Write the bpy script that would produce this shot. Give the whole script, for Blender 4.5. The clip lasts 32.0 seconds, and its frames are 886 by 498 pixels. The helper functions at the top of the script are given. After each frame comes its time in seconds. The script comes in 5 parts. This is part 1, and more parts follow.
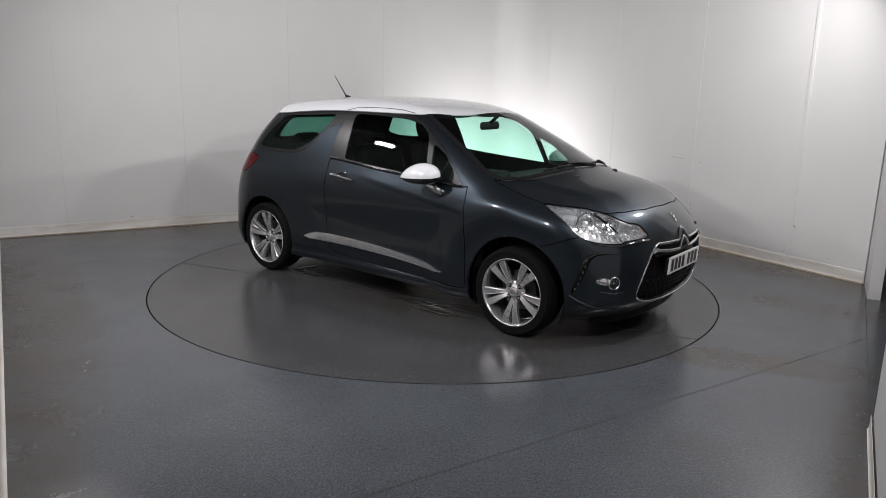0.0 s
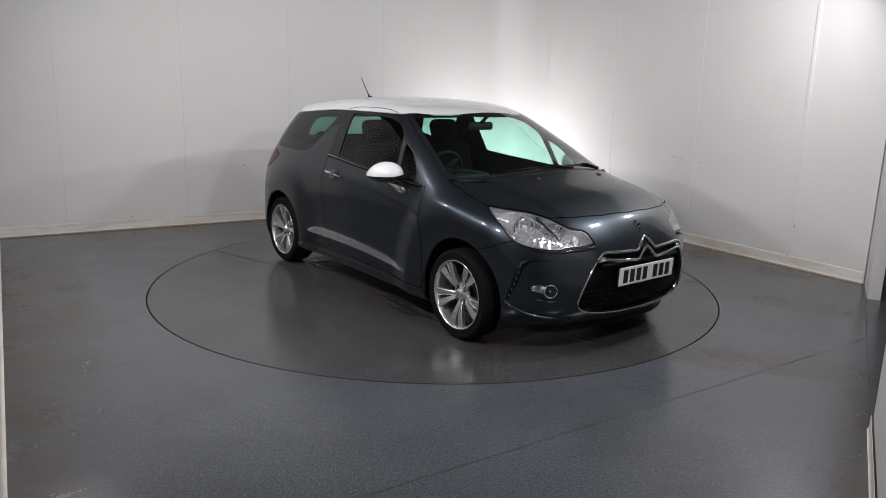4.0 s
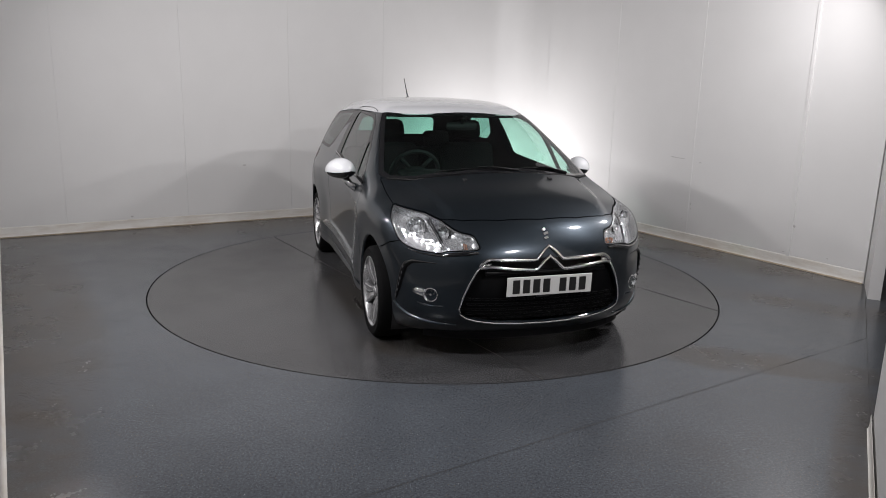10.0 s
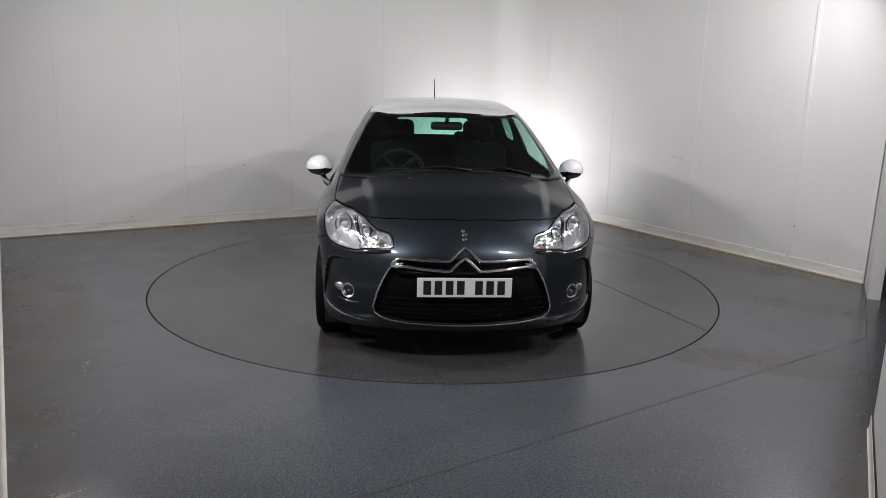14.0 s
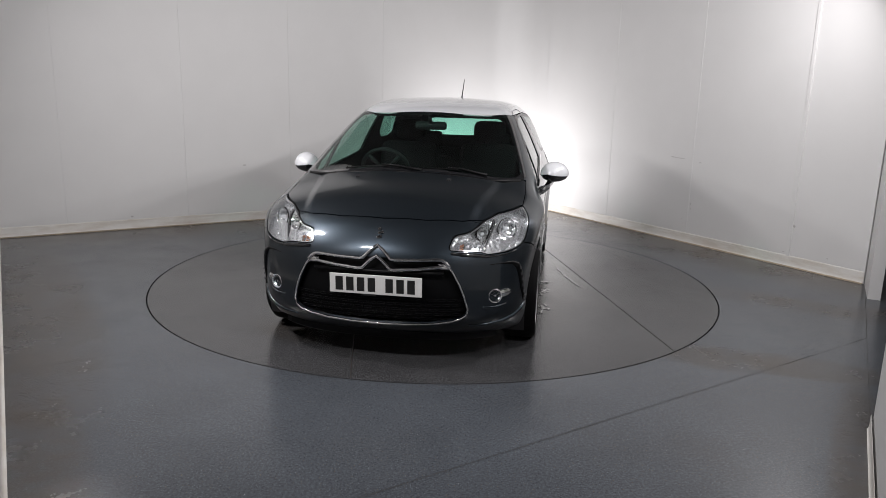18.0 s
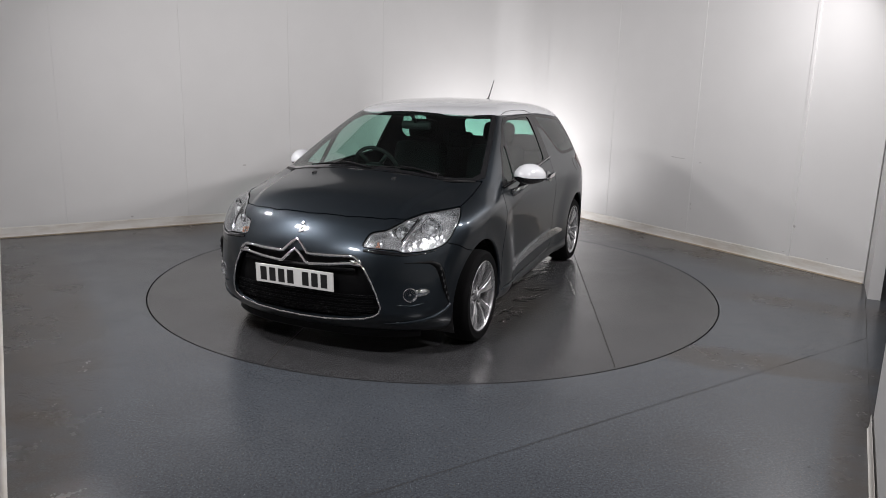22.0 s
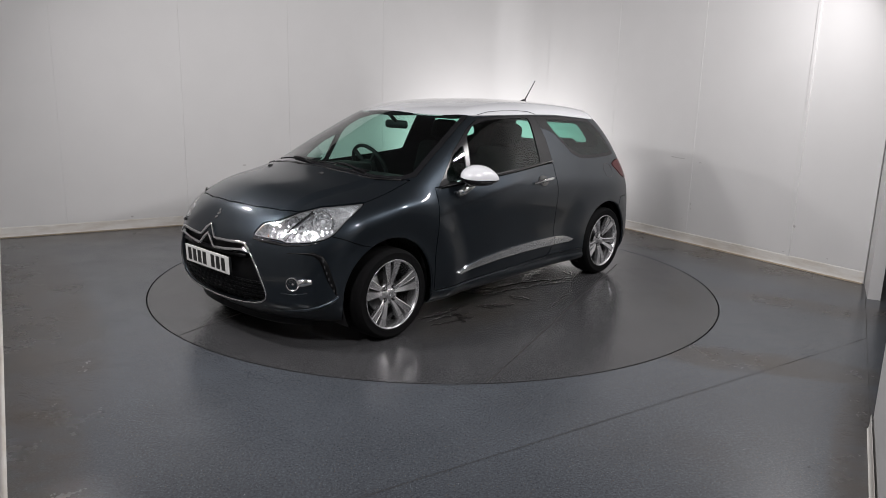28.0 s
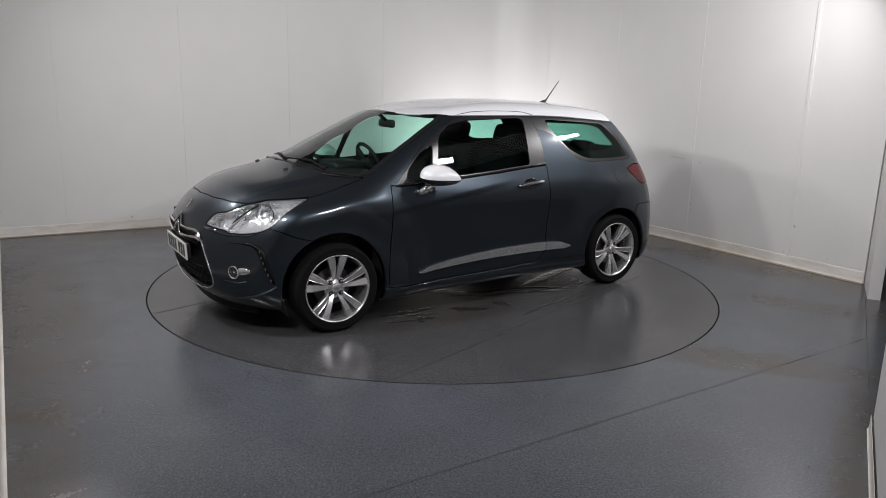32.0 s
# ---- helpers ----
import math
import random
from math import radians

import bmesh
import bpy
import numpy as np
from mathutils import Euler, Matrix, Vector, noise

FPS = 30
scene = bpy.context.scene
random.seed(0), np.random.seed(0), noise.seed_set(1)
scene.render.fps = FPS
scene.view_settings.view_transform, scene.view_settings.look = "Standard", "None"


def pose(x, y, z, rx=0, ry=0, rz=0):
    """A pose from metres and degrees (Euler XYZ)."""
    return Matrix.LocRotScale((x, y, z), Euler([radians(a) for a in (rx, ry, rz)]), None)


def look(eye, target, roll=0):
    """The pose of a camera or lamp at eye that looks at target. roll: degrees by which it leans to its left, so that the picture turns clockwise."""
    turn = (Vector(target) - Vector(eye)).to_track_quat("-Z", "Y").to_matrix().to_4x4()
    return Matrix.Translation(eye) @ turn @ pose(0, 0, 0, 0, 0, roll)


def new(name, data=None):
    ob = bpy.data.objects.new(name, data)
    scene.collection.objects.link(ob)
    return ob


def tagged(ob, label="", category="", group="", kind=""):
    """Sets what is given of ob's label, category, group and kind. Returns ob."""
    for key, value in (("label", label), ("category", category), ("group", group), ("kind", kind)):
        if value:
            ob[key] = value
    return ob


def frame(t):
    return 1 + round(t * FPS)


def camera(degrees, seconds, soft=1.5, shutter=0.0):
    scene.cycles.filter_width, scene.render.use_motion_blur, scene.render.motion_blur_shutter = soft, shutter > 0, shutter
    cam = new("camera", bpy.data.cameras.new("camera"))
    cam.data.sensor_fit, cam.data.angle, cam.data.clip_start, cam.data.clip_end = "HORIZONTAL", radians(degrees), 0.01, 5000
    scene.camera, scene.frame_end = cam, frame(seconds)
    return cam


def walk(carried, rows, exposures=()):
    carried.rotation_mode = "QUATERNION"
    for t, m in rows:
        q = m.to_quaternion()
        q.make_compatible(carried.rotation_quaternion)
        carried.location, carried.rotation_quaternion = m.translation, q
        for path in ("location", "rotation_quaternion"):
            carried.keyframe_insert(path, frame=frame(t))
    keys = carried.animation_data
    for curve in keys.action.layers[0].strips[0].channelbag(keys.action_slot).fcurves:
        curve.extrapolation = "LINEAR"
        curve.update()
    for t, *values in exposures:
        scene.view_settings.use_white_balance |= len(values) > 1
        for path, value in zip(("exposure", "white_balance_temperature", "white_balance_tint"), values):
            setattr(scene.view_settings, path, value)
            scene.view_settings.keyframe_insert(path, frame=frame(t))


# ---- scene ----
# The camera stands still in a corner of the room; the turntable turns in front of it.
cam = camera(63.56, 32.0, soft=0.8)
EYE_POS = (0.0, -5.824, 1.542)
EYE = Matrix.Translation(EYE_POS) @ pose(0, 0, 0, 90 - 12.60, 0, -0.64) @ pose(0, 0, 0, 0, 0, 1.36)
walk(cam, [(0, EYE), (32.0, EYE)], [(0, 0.0), (32.0, 0.0)])

world = bpy.data.worlds.new("room_world")
world.use_nodes = True
world.node_tree.nodes["Background"].inputs[0].default_value = (0.5, 0.5, 0.52, 1)
world.node_tree.nodes["Background"].inputs[1].default_value = 0.02
scene.world = world

CEILING = 3.3


def area_lamp(name, eye, target, size_x, size_y, watts, colour=(1, 0.97, 0.93)):
    data = bpy.data.lights.new(name, "AREA")
    data.shape, data.size, data.size_y, data.energy, data.color = "RECTANGLE", size_x, size_y, watts, colour
    ob = new(name, data)
    ob.matrix_world = look(eye, target)
    return ob


# Small flood lights high on both side walls, and a low one behind the car on the far corner.
FLOODS = (((2.32, -1.62, 2.66), (-0.3, 0.6, 0.4), 43), ((3.10, -0.36, 2.64), (-0.2, 1.6, 0.5), 35), ((1.46, -3.66, 2.40), (-0.9, 0.5, 0.4), 35),
          ((-2.22, -2.0, 2.48), (0.4, 0.6, 0.4), 48), ((-2.92, -0.48, 2.66), (0.5, 1.0, 0.4), 26), ((-1.36, -3.50, 2.35), (0.9, 0.5, 0.4), 44))
for eye, aim, watts in FLOODS:
    area_lamp("flood_beam", eye, aim, 0.26, 0.08, watts, (1.0, 0.97, 0.982))
# A low flood behind the turntable, pointed at the far corner.
CORNER_LAMP, CORNER_AIM = (0.42, 2.78, 0.30), (1.0, 4.1, 0.75)
area_lamp("flood_beam", CORNER_LAMP, CORNER_AIM, 0.24, 0.12, 38, (1.0, 0.97, 0.982))


# ---- materials ----
def node(nt, kind, **values):
    n = nt.nodes.new(kind)
    for key, value in values.items():
        if key in n.inputs:
            n.inputs[key].default_value = value
        else:
            setattr(n, key, value)
    return n


def plain(name, colour, rough=0.5, metal=0.0, coat=0.0, bump=0.0, scale=200.0, vary=0.0, spec=0.5):
    """A principled material with fine grain in roughness, tone and relief."""
    m = bpy.data.materials.new(name)
    m.use_nodes = True
    nt = m.node_tree
    b = nt.nodes["Principled BSDF"]
    b.inputs["Base Color"].default_value = (*colour, 1)
    b.inputs["Roughness"].default_value = rough
    b.inputs["Metallic"].default_value = metal
    b.inputs["Coat Weight"].default_value = coat
    b.inputs["Coat Roughness"].default_value = 0.035
    b.inputs["Specular IOR Level"].default_value = spec
    if vary or bump:
        co = node(nt, "ShaderNodeTexCoord")
        no = node(nt, "ShaderNodeTexNoise", Scale=scale, Detail=4.0)
        nt.links.new(co.outputs["Object"], no.inputs["Vector"])
        if vary:
            ramp = node(nt, "ShaderNodeMapRange")
            ramp.inputs[3].default_value, ramp.inputs[4].default_value = 1 - vary, 1 + vary
            nt.links.new(no.outputs["Fac"], ramp.inputs[0])
            mix = node(nt, "ShaderNodeMix", data_type="RGBA", blend_type="MULTIPLY")
            mix.inputs[0].default_value = 1.0
            mix.inputs[6].default_value = (*colour, 1)
            nt.links.new(ramp.outputs[0], mix.inputs[7])
            nt.links.new(mix.outputs[2], b.inputs["Base Color"])
        if bump:
            bp = node(nt, "ShaderNodeBump", Strength=bump, Distance=0.002)
            nt.links.new(no.outputs["Fac"], bp.inputs["Height"])
            nt.links.new(bp.outputs[0], b.inputs["Normal"])
    return m


def glass(name, tint, rough=0.0):
    """Thin tinted glazing: clear straight through, with a glossy front."""
    m = bpy.data.materials.new(name)
    m.use_nodes = True
    nt = m.node_tree
    nt.nodes.remove(nt.nodes["Principled BSDF"])
    tr = node(nt, "ShaderNodeBsdfTransparent", Color=(*tint, 1))
    gl = node(nt, "ShaderNodeBsdfGlossy", Roughness=rough)
    lw = node(nt, "ShaderNodeLayerWeight", Blend=0.5)
    pw = node(nt, "ShaderNodeMath", operation="POWER")
    pw.inputs[1].default_value = 4.0
    ad = node(nt, "ShaderNodeMapRange")
    ad.inputs[3].default_value, ad.inputs[4].default_value = 0.045, 1.0
    mx = node(nt, "ShaderNodeMixShader")
    nt.links.new(lw.outputs["Facing"], pw.inputs[0])
    nt.links.new(pw.outputs[0], ad.inputs[0])
    nt.links.new(ad.outputs[0], mx.inputs[0])
    nt.links.new(tr.outputs[0], mx.inputs[1])
    nt.links.new(gl.outputs[0], mx.inputs[2])
    nt.links.new(mx.outputs[0], nt.nodes["Material Output"].inputs[0])
    return m


M_WALL = plain("wall_panel", (0.62, 0.615, 0.61), 0.45, vary=0.03, scale=3, bump=0.05)
M_SKIRT = plain("skirting", (0.62, 0.605, 0.575), 0.45, vary=0.06, scale=7)
sn = M_SKIRT.node_tree
s_co, s_mp, s_no = node(sn, "ShaderNodeTexCoord"), node(sn, "ShaderNodeMapping"), node(sn, "ShaderNodeTexNoise", Scale=2.2, Detail=7.0, Roughness=0.7)
s_mp.inputs["Scale"].default_value = (1, 1, 5)
s_rm = node(sn, "ShaderNodeMapRange")
s_rm.inputs[1].default_value, s_rm.inputs[2].default_value, s_rm.inputs[4].default_value = 0.42, 0.78, 0.75
s_mx = node(sn, "ShaderNodeMix", data_type="RGBA")
s_mx.inputs[7].default_value = (0.36, 0.29, 0.21, 1)
sn.links.new(s_co.outputs["Object"], s_mp.inputs["Vector"])
sn.links.new(s_mp.outputs[0], s_no.inputs["Vector"])
sn.links.new(s_no.outputs["Fac"], s_rm.inputs[0])
sn.links.new(s_rm.outputs[0], s_mx.inputs[0])
sn.links.new([n for n in sn.nodes if n.type == "MIX" and n.blend_type == "MULTIPLY"][0].outputs[2], s_mx.inputs[6])
sn.links.new(s_mx.outputs[2], sn.nodes["Principled BSDF"].inputs["Base Color"])
M_GRIME = plain("skirting_grime", (0.30, 0.245, 0.175), 0.7, vary=0.4, scale=14)
# for the added passage walls, pale enough to show in the car's flank
M_PASSAGE = plain("added_passage_wall", (0.50, 0.495, 0.49), 0.6, vary=0.05, scale=4)
# darker than the wall panels: the left wall's dimness is in this grey
M_SIDE = plain("side_wall_dim", (0.34, 0.335, 0.33), 0.5, vary=0.06, scale=4)
M_LAMPBODY = plain("lamp_housing", (0.05, 0.05, 0.055), 0.4)


def vinyl(name, colour, dirt, speck, rough, patches):
    """Speckled safety flooring: flecks, cloudy wear, brown dirt in patches (centre x, y, reach along and across, turn)."""
    m = bpy.data.materials.new(name)
    m.use_nodes = True
    nt = m.node_tree
    b = nt.nodes["Principled BSDF"]
    co = node(nt, "ShaderNodeTexCoord")

    def link(a, c):
        nt.links.new(a, c)

    def math_node(kind, a, c, clamp=False):
        n = node(nt, "ShaderNodeMath", operation=kind, use_clamp=clamp)
        for k, v in enumerate((a, c)):
            if isinstance(v, (int, float)):
                n.inputs[k].default_value = v
            else:
                link(v, n.inputs[k])
        return n.outputs[0]

    def noise_at(scale, detail=5.0, rough_=0.6):
        n = node(nt, "ShaderNodeTexNoise", Scale=scale, Detail=detail, Roughness=rough_)
        link(co.outputs["Object"], n.inputs["Vector"])
        return n.outputs["Fac"]

    def ramp(v, a, c, lo=0.0, hi=1.0):
        n = node(nt, "ShaderNodeMapRange", interpolation_type="SMOOTHSTEP")
        link(v, n.inputs[0])
        for k, q in enumerate((a, c, lo, hi)):
            n.inputs[k + 1].default_value = q
        return n.outputs[0]

    def mix(fac, a, c, kind="MIX"):
        n = node(nt, "ShaderNodeMix", data_type="RGBA", blend_type=kind)
        for k, v in ((0, fac), (6, a), (7, c)):
            if isinstance(v, (int, float)):
                n.inputs[k].default_value = v
            elif isinstance(v, tuple):
                n.inputs[k].default_value = (*v, 1)
            else:
                link(v, n.inputs[k])
        return n.outputs[2]

    cloud = ramp(noise_at(1.3), 0.3, 0.7, 0.91, 1.08)
    fine = ramp(noise_at(92.0, 4.0, 0.75), 0.3, 0.7, 0.66, 1.36)
    tone = math_node("MULTIPLY", cloud, fine)
    grey = node(nt, "ShaderNodeCombineColor")
    for k in range(3):
        link(tone, grey.inputs[k])
    col = mix(1.0, colour, grey.outputs[0], "MULTIPLY")
    # light and dark flecks
    for scale, size, tint, amount in ((130.0, 0.32, (0.14, 0.15, 0.168), speck), (125.0, 0.35, (0.020, 0.023, 0.029), speck), (60.0, 0.085, (0.30, 0.31, 0.33), speck), (17.0, 0.032, (0.62, 0.62, 0.62), speck), (92.0, 0.16, (0.17, 0.12, 0.07), speck)):
        vo = node(nt, "ShaderNodeTexVoronoi", Scale=scale, Randomness=1.0)
        link(co.outputs["Object"], vo.inputs["Vector"])
        sep = node(nt, "ShaderNodeSeparateColor")
        link(vo.outputs["Color"], sep.inputs[0])
        dot = math_node("MULTIPLY", ramp(vo.outputs["Distance"], size, size * 0.6), ramp(sep.outputs[0], 0.50, 0.66))
        col = mix(math_node("MULTIPLY", dot, amount), col, tint)
    # brown dirt
    total = None
    sx = node(nt, "ShaderNodeSeparateXYZ")
    link(co.outputs["Object"], sx.inputs[0])
    rag = ramp(noise_at(3.2, 6.0, 0.7), 0.30, 0.72, 0.35, 1.0)
    for px, py, rx, ry, turn in patches:
        c, s_ = math.cos(radians(turn)), math.sin(radians(turn))
        dx, dy = math_node("SUBTRACT", sx.outputs[0], px), math_node("SUBTRACT", sx.outputs[1], py)
        u = math_node("ADD", math_node("MULTIPLY", dx, c / rx), math_node("MULTIPLY", dy, s_ / rx))
        v = math_node("SUBTRACT", math_node("MULTIPLY", dy, c / ry), math_node("MULTIPLY", dx, s_ / ry))
        d = math_node("ADD", math_node("MULTIPLY", u, u), math_node("MULTIPLY", v, v))
        p = ramp(d, 1.0, 0.1)
        total = p if total is None else math_node("MAXIMUM", total, p)
    grime = ramp(noise_at(0.9, 6.0, 0.65), 0.50, 0.82, 0.0, 0.25)
    if total is not None:
        grime = math_node("MAXIMUM", grime, math_node("MULTIPLY", total, rag))
    col = mix(math_node("MULTIPLY", grime, 0.75), col, dirt)
    link(col, b.inputs["Base Color"])
    wear = ramp(noise_at(2.1, 6.0, 0.7), 0.3, 0.7, rough - 0.03, rough + 0.05)
    link(math_node("ADD", wear, math_node("MULTIPLY", grime, 0.04)), b.inputs["Roughness"])
    bp = node(nt, "ShaderNodeBump", Strength=0.12, Distance=0.001)
    link(noise_at(160.0, 2.0), bp.inputs["Height"])
    link(bp.outputs[0], b.inputs["Normal"])
    b.inputs["Specular IOR Level"].default_value = 0.5
    return m


M_FLOOR = vinyl("floor_vinyl", (0.062, 0.069, 0.079), (0.050, 0.036, 0.022), 0.8, 0.22,
                ((2.75, -0.60, 1.10, 0.24, -34), (2.05, -1.86, 0.85, 0.24, -20), (1.55, -1.70, 0.5, 0.22, -43), (3.45, 0.15, 0.5, 0.35, -60), (3.35, -0.9, 0.45, 0.22, -50), (1.86, -3.0, 1.3, 0.14, 60), (-2.36, -1.90, 4.2, 0.26, -59), (-2.75, -0.95, 2.6, 0.38, -59),
                 (-1.8, 2.35, 3.2, 0.62, 30.5), (2.6, 1.5, 2.9, 0.7, -58)))
M_DISC = vinyl("disc_vinyl", (0.048, 0.048, 0.050), (0.034, 0.029, 0.023), 0.3, 0.205, ((0.4, 0.85, 0.9, 0.35, 10), (0.3, -0.75, 0.9, 0.3, 0), (-1.0, 1.7, 0.35, 0.12, 30), (1.55, -0.7, 0.4, 0.2, 60)))
M_WET = glass("water_film", (0.72, 0.72, 0.72), 0.04)
wn = M_WET.node_tree
w_co, w_no, w_bp = node(wn, "ShaderNodeTexCoord"), node(wn, "ShaderNodeTexNoise", Scale=28.0, Detail=3.0), node(wn, "ShaderNodeBump", Strength=0.5, Distance=0.01)
wn.links.new(w_co.outputs["Object"], w_no.inputs["Vector"])
wn.links.new(w_no.outputs["Fac"], w_bp.inputs["Height"])
wn.links.new(w_bp.outputs[0], [n for n in wn.nodes if n.type == "BSDF_GLOSSY"][0].inputs["Normal"])
M_SEAM = plain("seam_dirt", (0.025, 0.022, 0.02), 0.7)
M_SCUFF = plain("scuff", (0.42, 0.41, 0.40), 0.7)
M_BRUSH = plain("dust_brush", (0.008, 0.008, 0.008), 0.95)
# near black: the ceiling's lack of light is put into its colour
M_CEIL = plain("ceiling_unlit", (0.07, 0.07, 0.072), 0.8, vary=0.03, scale=5)
M_PAINT = plain("grey_paint", (0.021, 0.0285, 0.0365), 0.36, metal=0.85, coat=0.85)
M_PAINT.node_tree.nodes["Principled BSDF"].inputs["Coat Roughness"].default_value = 0.075
M_WHITE = plain("white_paint", (0.60, 0.61, 0.63), 0.25, coat=1.0)
M_BLACK = plain("black_plastic", (0.012, 0.012, 0.013), 0.45)
M_GLOSS = plain("gloss_black", (0.006, 0.006, 0.007), 0.08, coat=1.0)
M_RUBBER = plain("rubber", (0.003, 0.003, 0.0033), 0.85, spec=0.12, bump=0.1, scale=90)
M_CHROME = plain("chrome", (0.8, 0.8, 0.8), 0.07, metal=1.0)
M_ALLOY = plain("alloy", (0.56, 0.56, 0.57), 0.24, metal=0.85, coat=0.5, vary=0.06, scale=30)
M_GLASS = glass("tinted_glass", (0.67, 0.90, 0.82))
M_GLASSD = glass("privacy_glass", (0.34, 0.60, 0.52))
M_CLEAR = glass("lamp_lens", (0.95, 0.96, 0.97))
M_FRAME = plain("window_frame_black", (0.010, 0.010, 0.011), 0.26, spec=0.4)
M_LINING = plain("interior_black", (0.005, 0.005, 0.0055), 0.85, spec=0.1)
M_TAIL = plain("tail_red", (0.055, 0.002, 0.003), 0.2, coat=0.15, spec=0.3)
M_ALLOY_D = plain("alloy_shade", (0.25, 0.25, 0.26), 0.35, metal=0.8)
M_STEEL = plain("steel", (0.10, 0.10, 0.10), 0.45, metal=1.0)
SET = Vector((0.0516, 0.0342, 0.0))
M_TRIM = plain("satin_trim", (0.66, 0.67, 0.68), 0.16, metal=0.92)
M_PLATE = plain("plate_white", (0.60, 0.60, 0.585), 0.35, coat=0.4)
M_INK = plain("plate_black", (0.01, 0.01, 0.01), 0.4)
M_BOWL = plain("reflector", (0.86, 0.87, 0.88), 0.13, metal=0.80)
bw = M_BOWL.node_tree
b_co, b_vo, b_bp = node(bw, "ShaderNodeTexCoord"), node(bw, "ShaderNodeTexVoronoi", Scale=42.0), node(bw, "ShaderNodeBump", Strength=0.5, Distance=0.006)
bw.links.new(b_co.outputs["Object"], b_vo.inputs["Vector"])
bw.links.new(b_vo.outputs["Distance"], b_bp.inputs["Height"])
bw.links.new(b_bp.outputs[0], bw.nodes["Principled BSDF"].inputs["Normal"])
M_AMBER = plain("amber_bulb", (0.42, 0.20, 0.12), 0.3, coat=0.5)
M_BULB = plain("lamp_bulb", (0.75, 0.77, 0.78), 0.08, metal=0.4, coat=1.0)
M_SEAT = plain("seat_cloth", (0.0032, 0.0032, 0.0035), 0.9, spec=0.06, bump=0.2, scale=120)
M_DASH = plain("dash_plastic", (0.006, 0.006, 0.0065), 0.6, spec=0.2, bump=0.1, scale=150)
M_DIODE = plain("diode_lens", (0.07, 0.07, 0.075), 0.15, metal=0.3, coat=1.0)
M_MESH = plain("grille_black", (0.0022, 0.0022, 0.0026), 0.42, spec=0.14)
M_BRIGHT = plain("bright_bowl", (0.88, 0.89, 0.90), 0.05, metal=1.0, bump=0.35, scale=60)


# ---- tools ----
def mesh_of(name, bm):
    me = bpy.data.meshes.new(name)
    bm.to_mesh(me)
    bm.free()
    return me


def part(name, bm, material, parent=None, label=""):
    me = mesh_of(name, bm)
    me.materials.append(material)
    ob = new(name, me)
    ob.parent = parent
    if label:
        ob["label"] = label
    return ob


def box(bm, lo, hi, m=Matrix(), bevel=0.0):
    r = bmesh.ops.create_cube(bm, size=1.0)
    size = [b - a for a, b in zip(lo, hi)]
    mid = [(a + b) / 2 for a, b in zip(lo, hi)]
    bmesh.ops.transform(bm, matrix=m @ Matrix.Translation(mid) @ Matrix.Diagonal((*size, 1)), verts=r["verts"])
    if bevel:
        edges = list({e for v in r["verts"] for e in v.link_edges})
        bmesh.ops.bevel(bm, geom=edges, offset=bevel, segments=2, profile=0.5, affect="EDGES")
    return r


def smooth(ob):
    for p in ob.data.polygons:
        p.use_smooth = True
    return ob


def tube_rod(a, b, r, seg=16):
    bm = bmesh.new()
    a, b = Vector(a), Vector(b)
    bmesh.ops.create_cone(bm, cap_ends=True, segments=seg, radius1=r, radius2=r, depth=(b - a).length,
                          matrix=Matrix.Translation((a + b) / 2) @ (b - a).to_track_quat("Z", "Y").to_matrix().to_4x4())
    return bm


# ---- room ----
CORNER = Vector((1.06, 4.27, 0))
LEFT_END = Vector((-4.325, 1.105, 0))
RIGHT_END = Vector((3.66, 0.05, 0))
DOOR_FAR = Vector((3.417, -0.403, 0))
DOOR_NEAR = Vector((2.096, -2.682, 0))
NEAR_END = Vector((0.276, -5.849, 0))
LEFT_NEAR = Vector((-0.146, -5.838, 0))


def along(a, b):
    d = Vector(b) - Vector(a)
    return Matrix.Translation((a[0], a[1], 0)) @ Matrix.Rotation(math.atan2(d.y, d.x), 4, "Z"), d.length


def wall_between(name, a, b, label, z0=0.0, z1=CEILING, thick=0.12, mat=M_WALL):
    """A wall slab whose face towards the room runs from a to b, the room to the right of that way."""
    m, length = along(a, b)
    bm = bmesh.new()
    box(bm, (0, 0.010, z0), (length, thick, z1), m)
    return tagged(part(name, bm, mat), label, "wall", kind="structure"), m, length


def panels(wall, m, cuts, gap=0.0006):
    """Facing panels 10 mm thick between the cuts along a wall."""
    for a, b in zip(cuts, cuts[1:]):
        bm = bmesh.new()
        box(bm, (a + gap / 2, 0.0, 0.05), (b - gap / 2, 0.0105, CEILING - 0.002), m, 0.0015)
        part("panel", bm, M_WALL, wall)


def cover_strip(wall, m, s, width=0.022, proud=0.006):
    bm = bmesh.new()
    box(bm, (s - width / 2, -proud, 0.10), (s + width / 2, 0.004, CEILING - 0.004), m, 0.0025)
    part("joint_strip", bm, M_WALL, wall)


SKIRT = [(0.0, 0.105), (-0.004, 0.104), (-0.006, 0.095), (-0.006, 0.030), (-0.010, 0.016), (-0.020, 0.005), (-0.032, 0.0012)]
GRIMY = [(-0.0085, 0.019), (-0.0115, 0.013), (-0.021, 0.0065), (-0.034, 0.0022)]


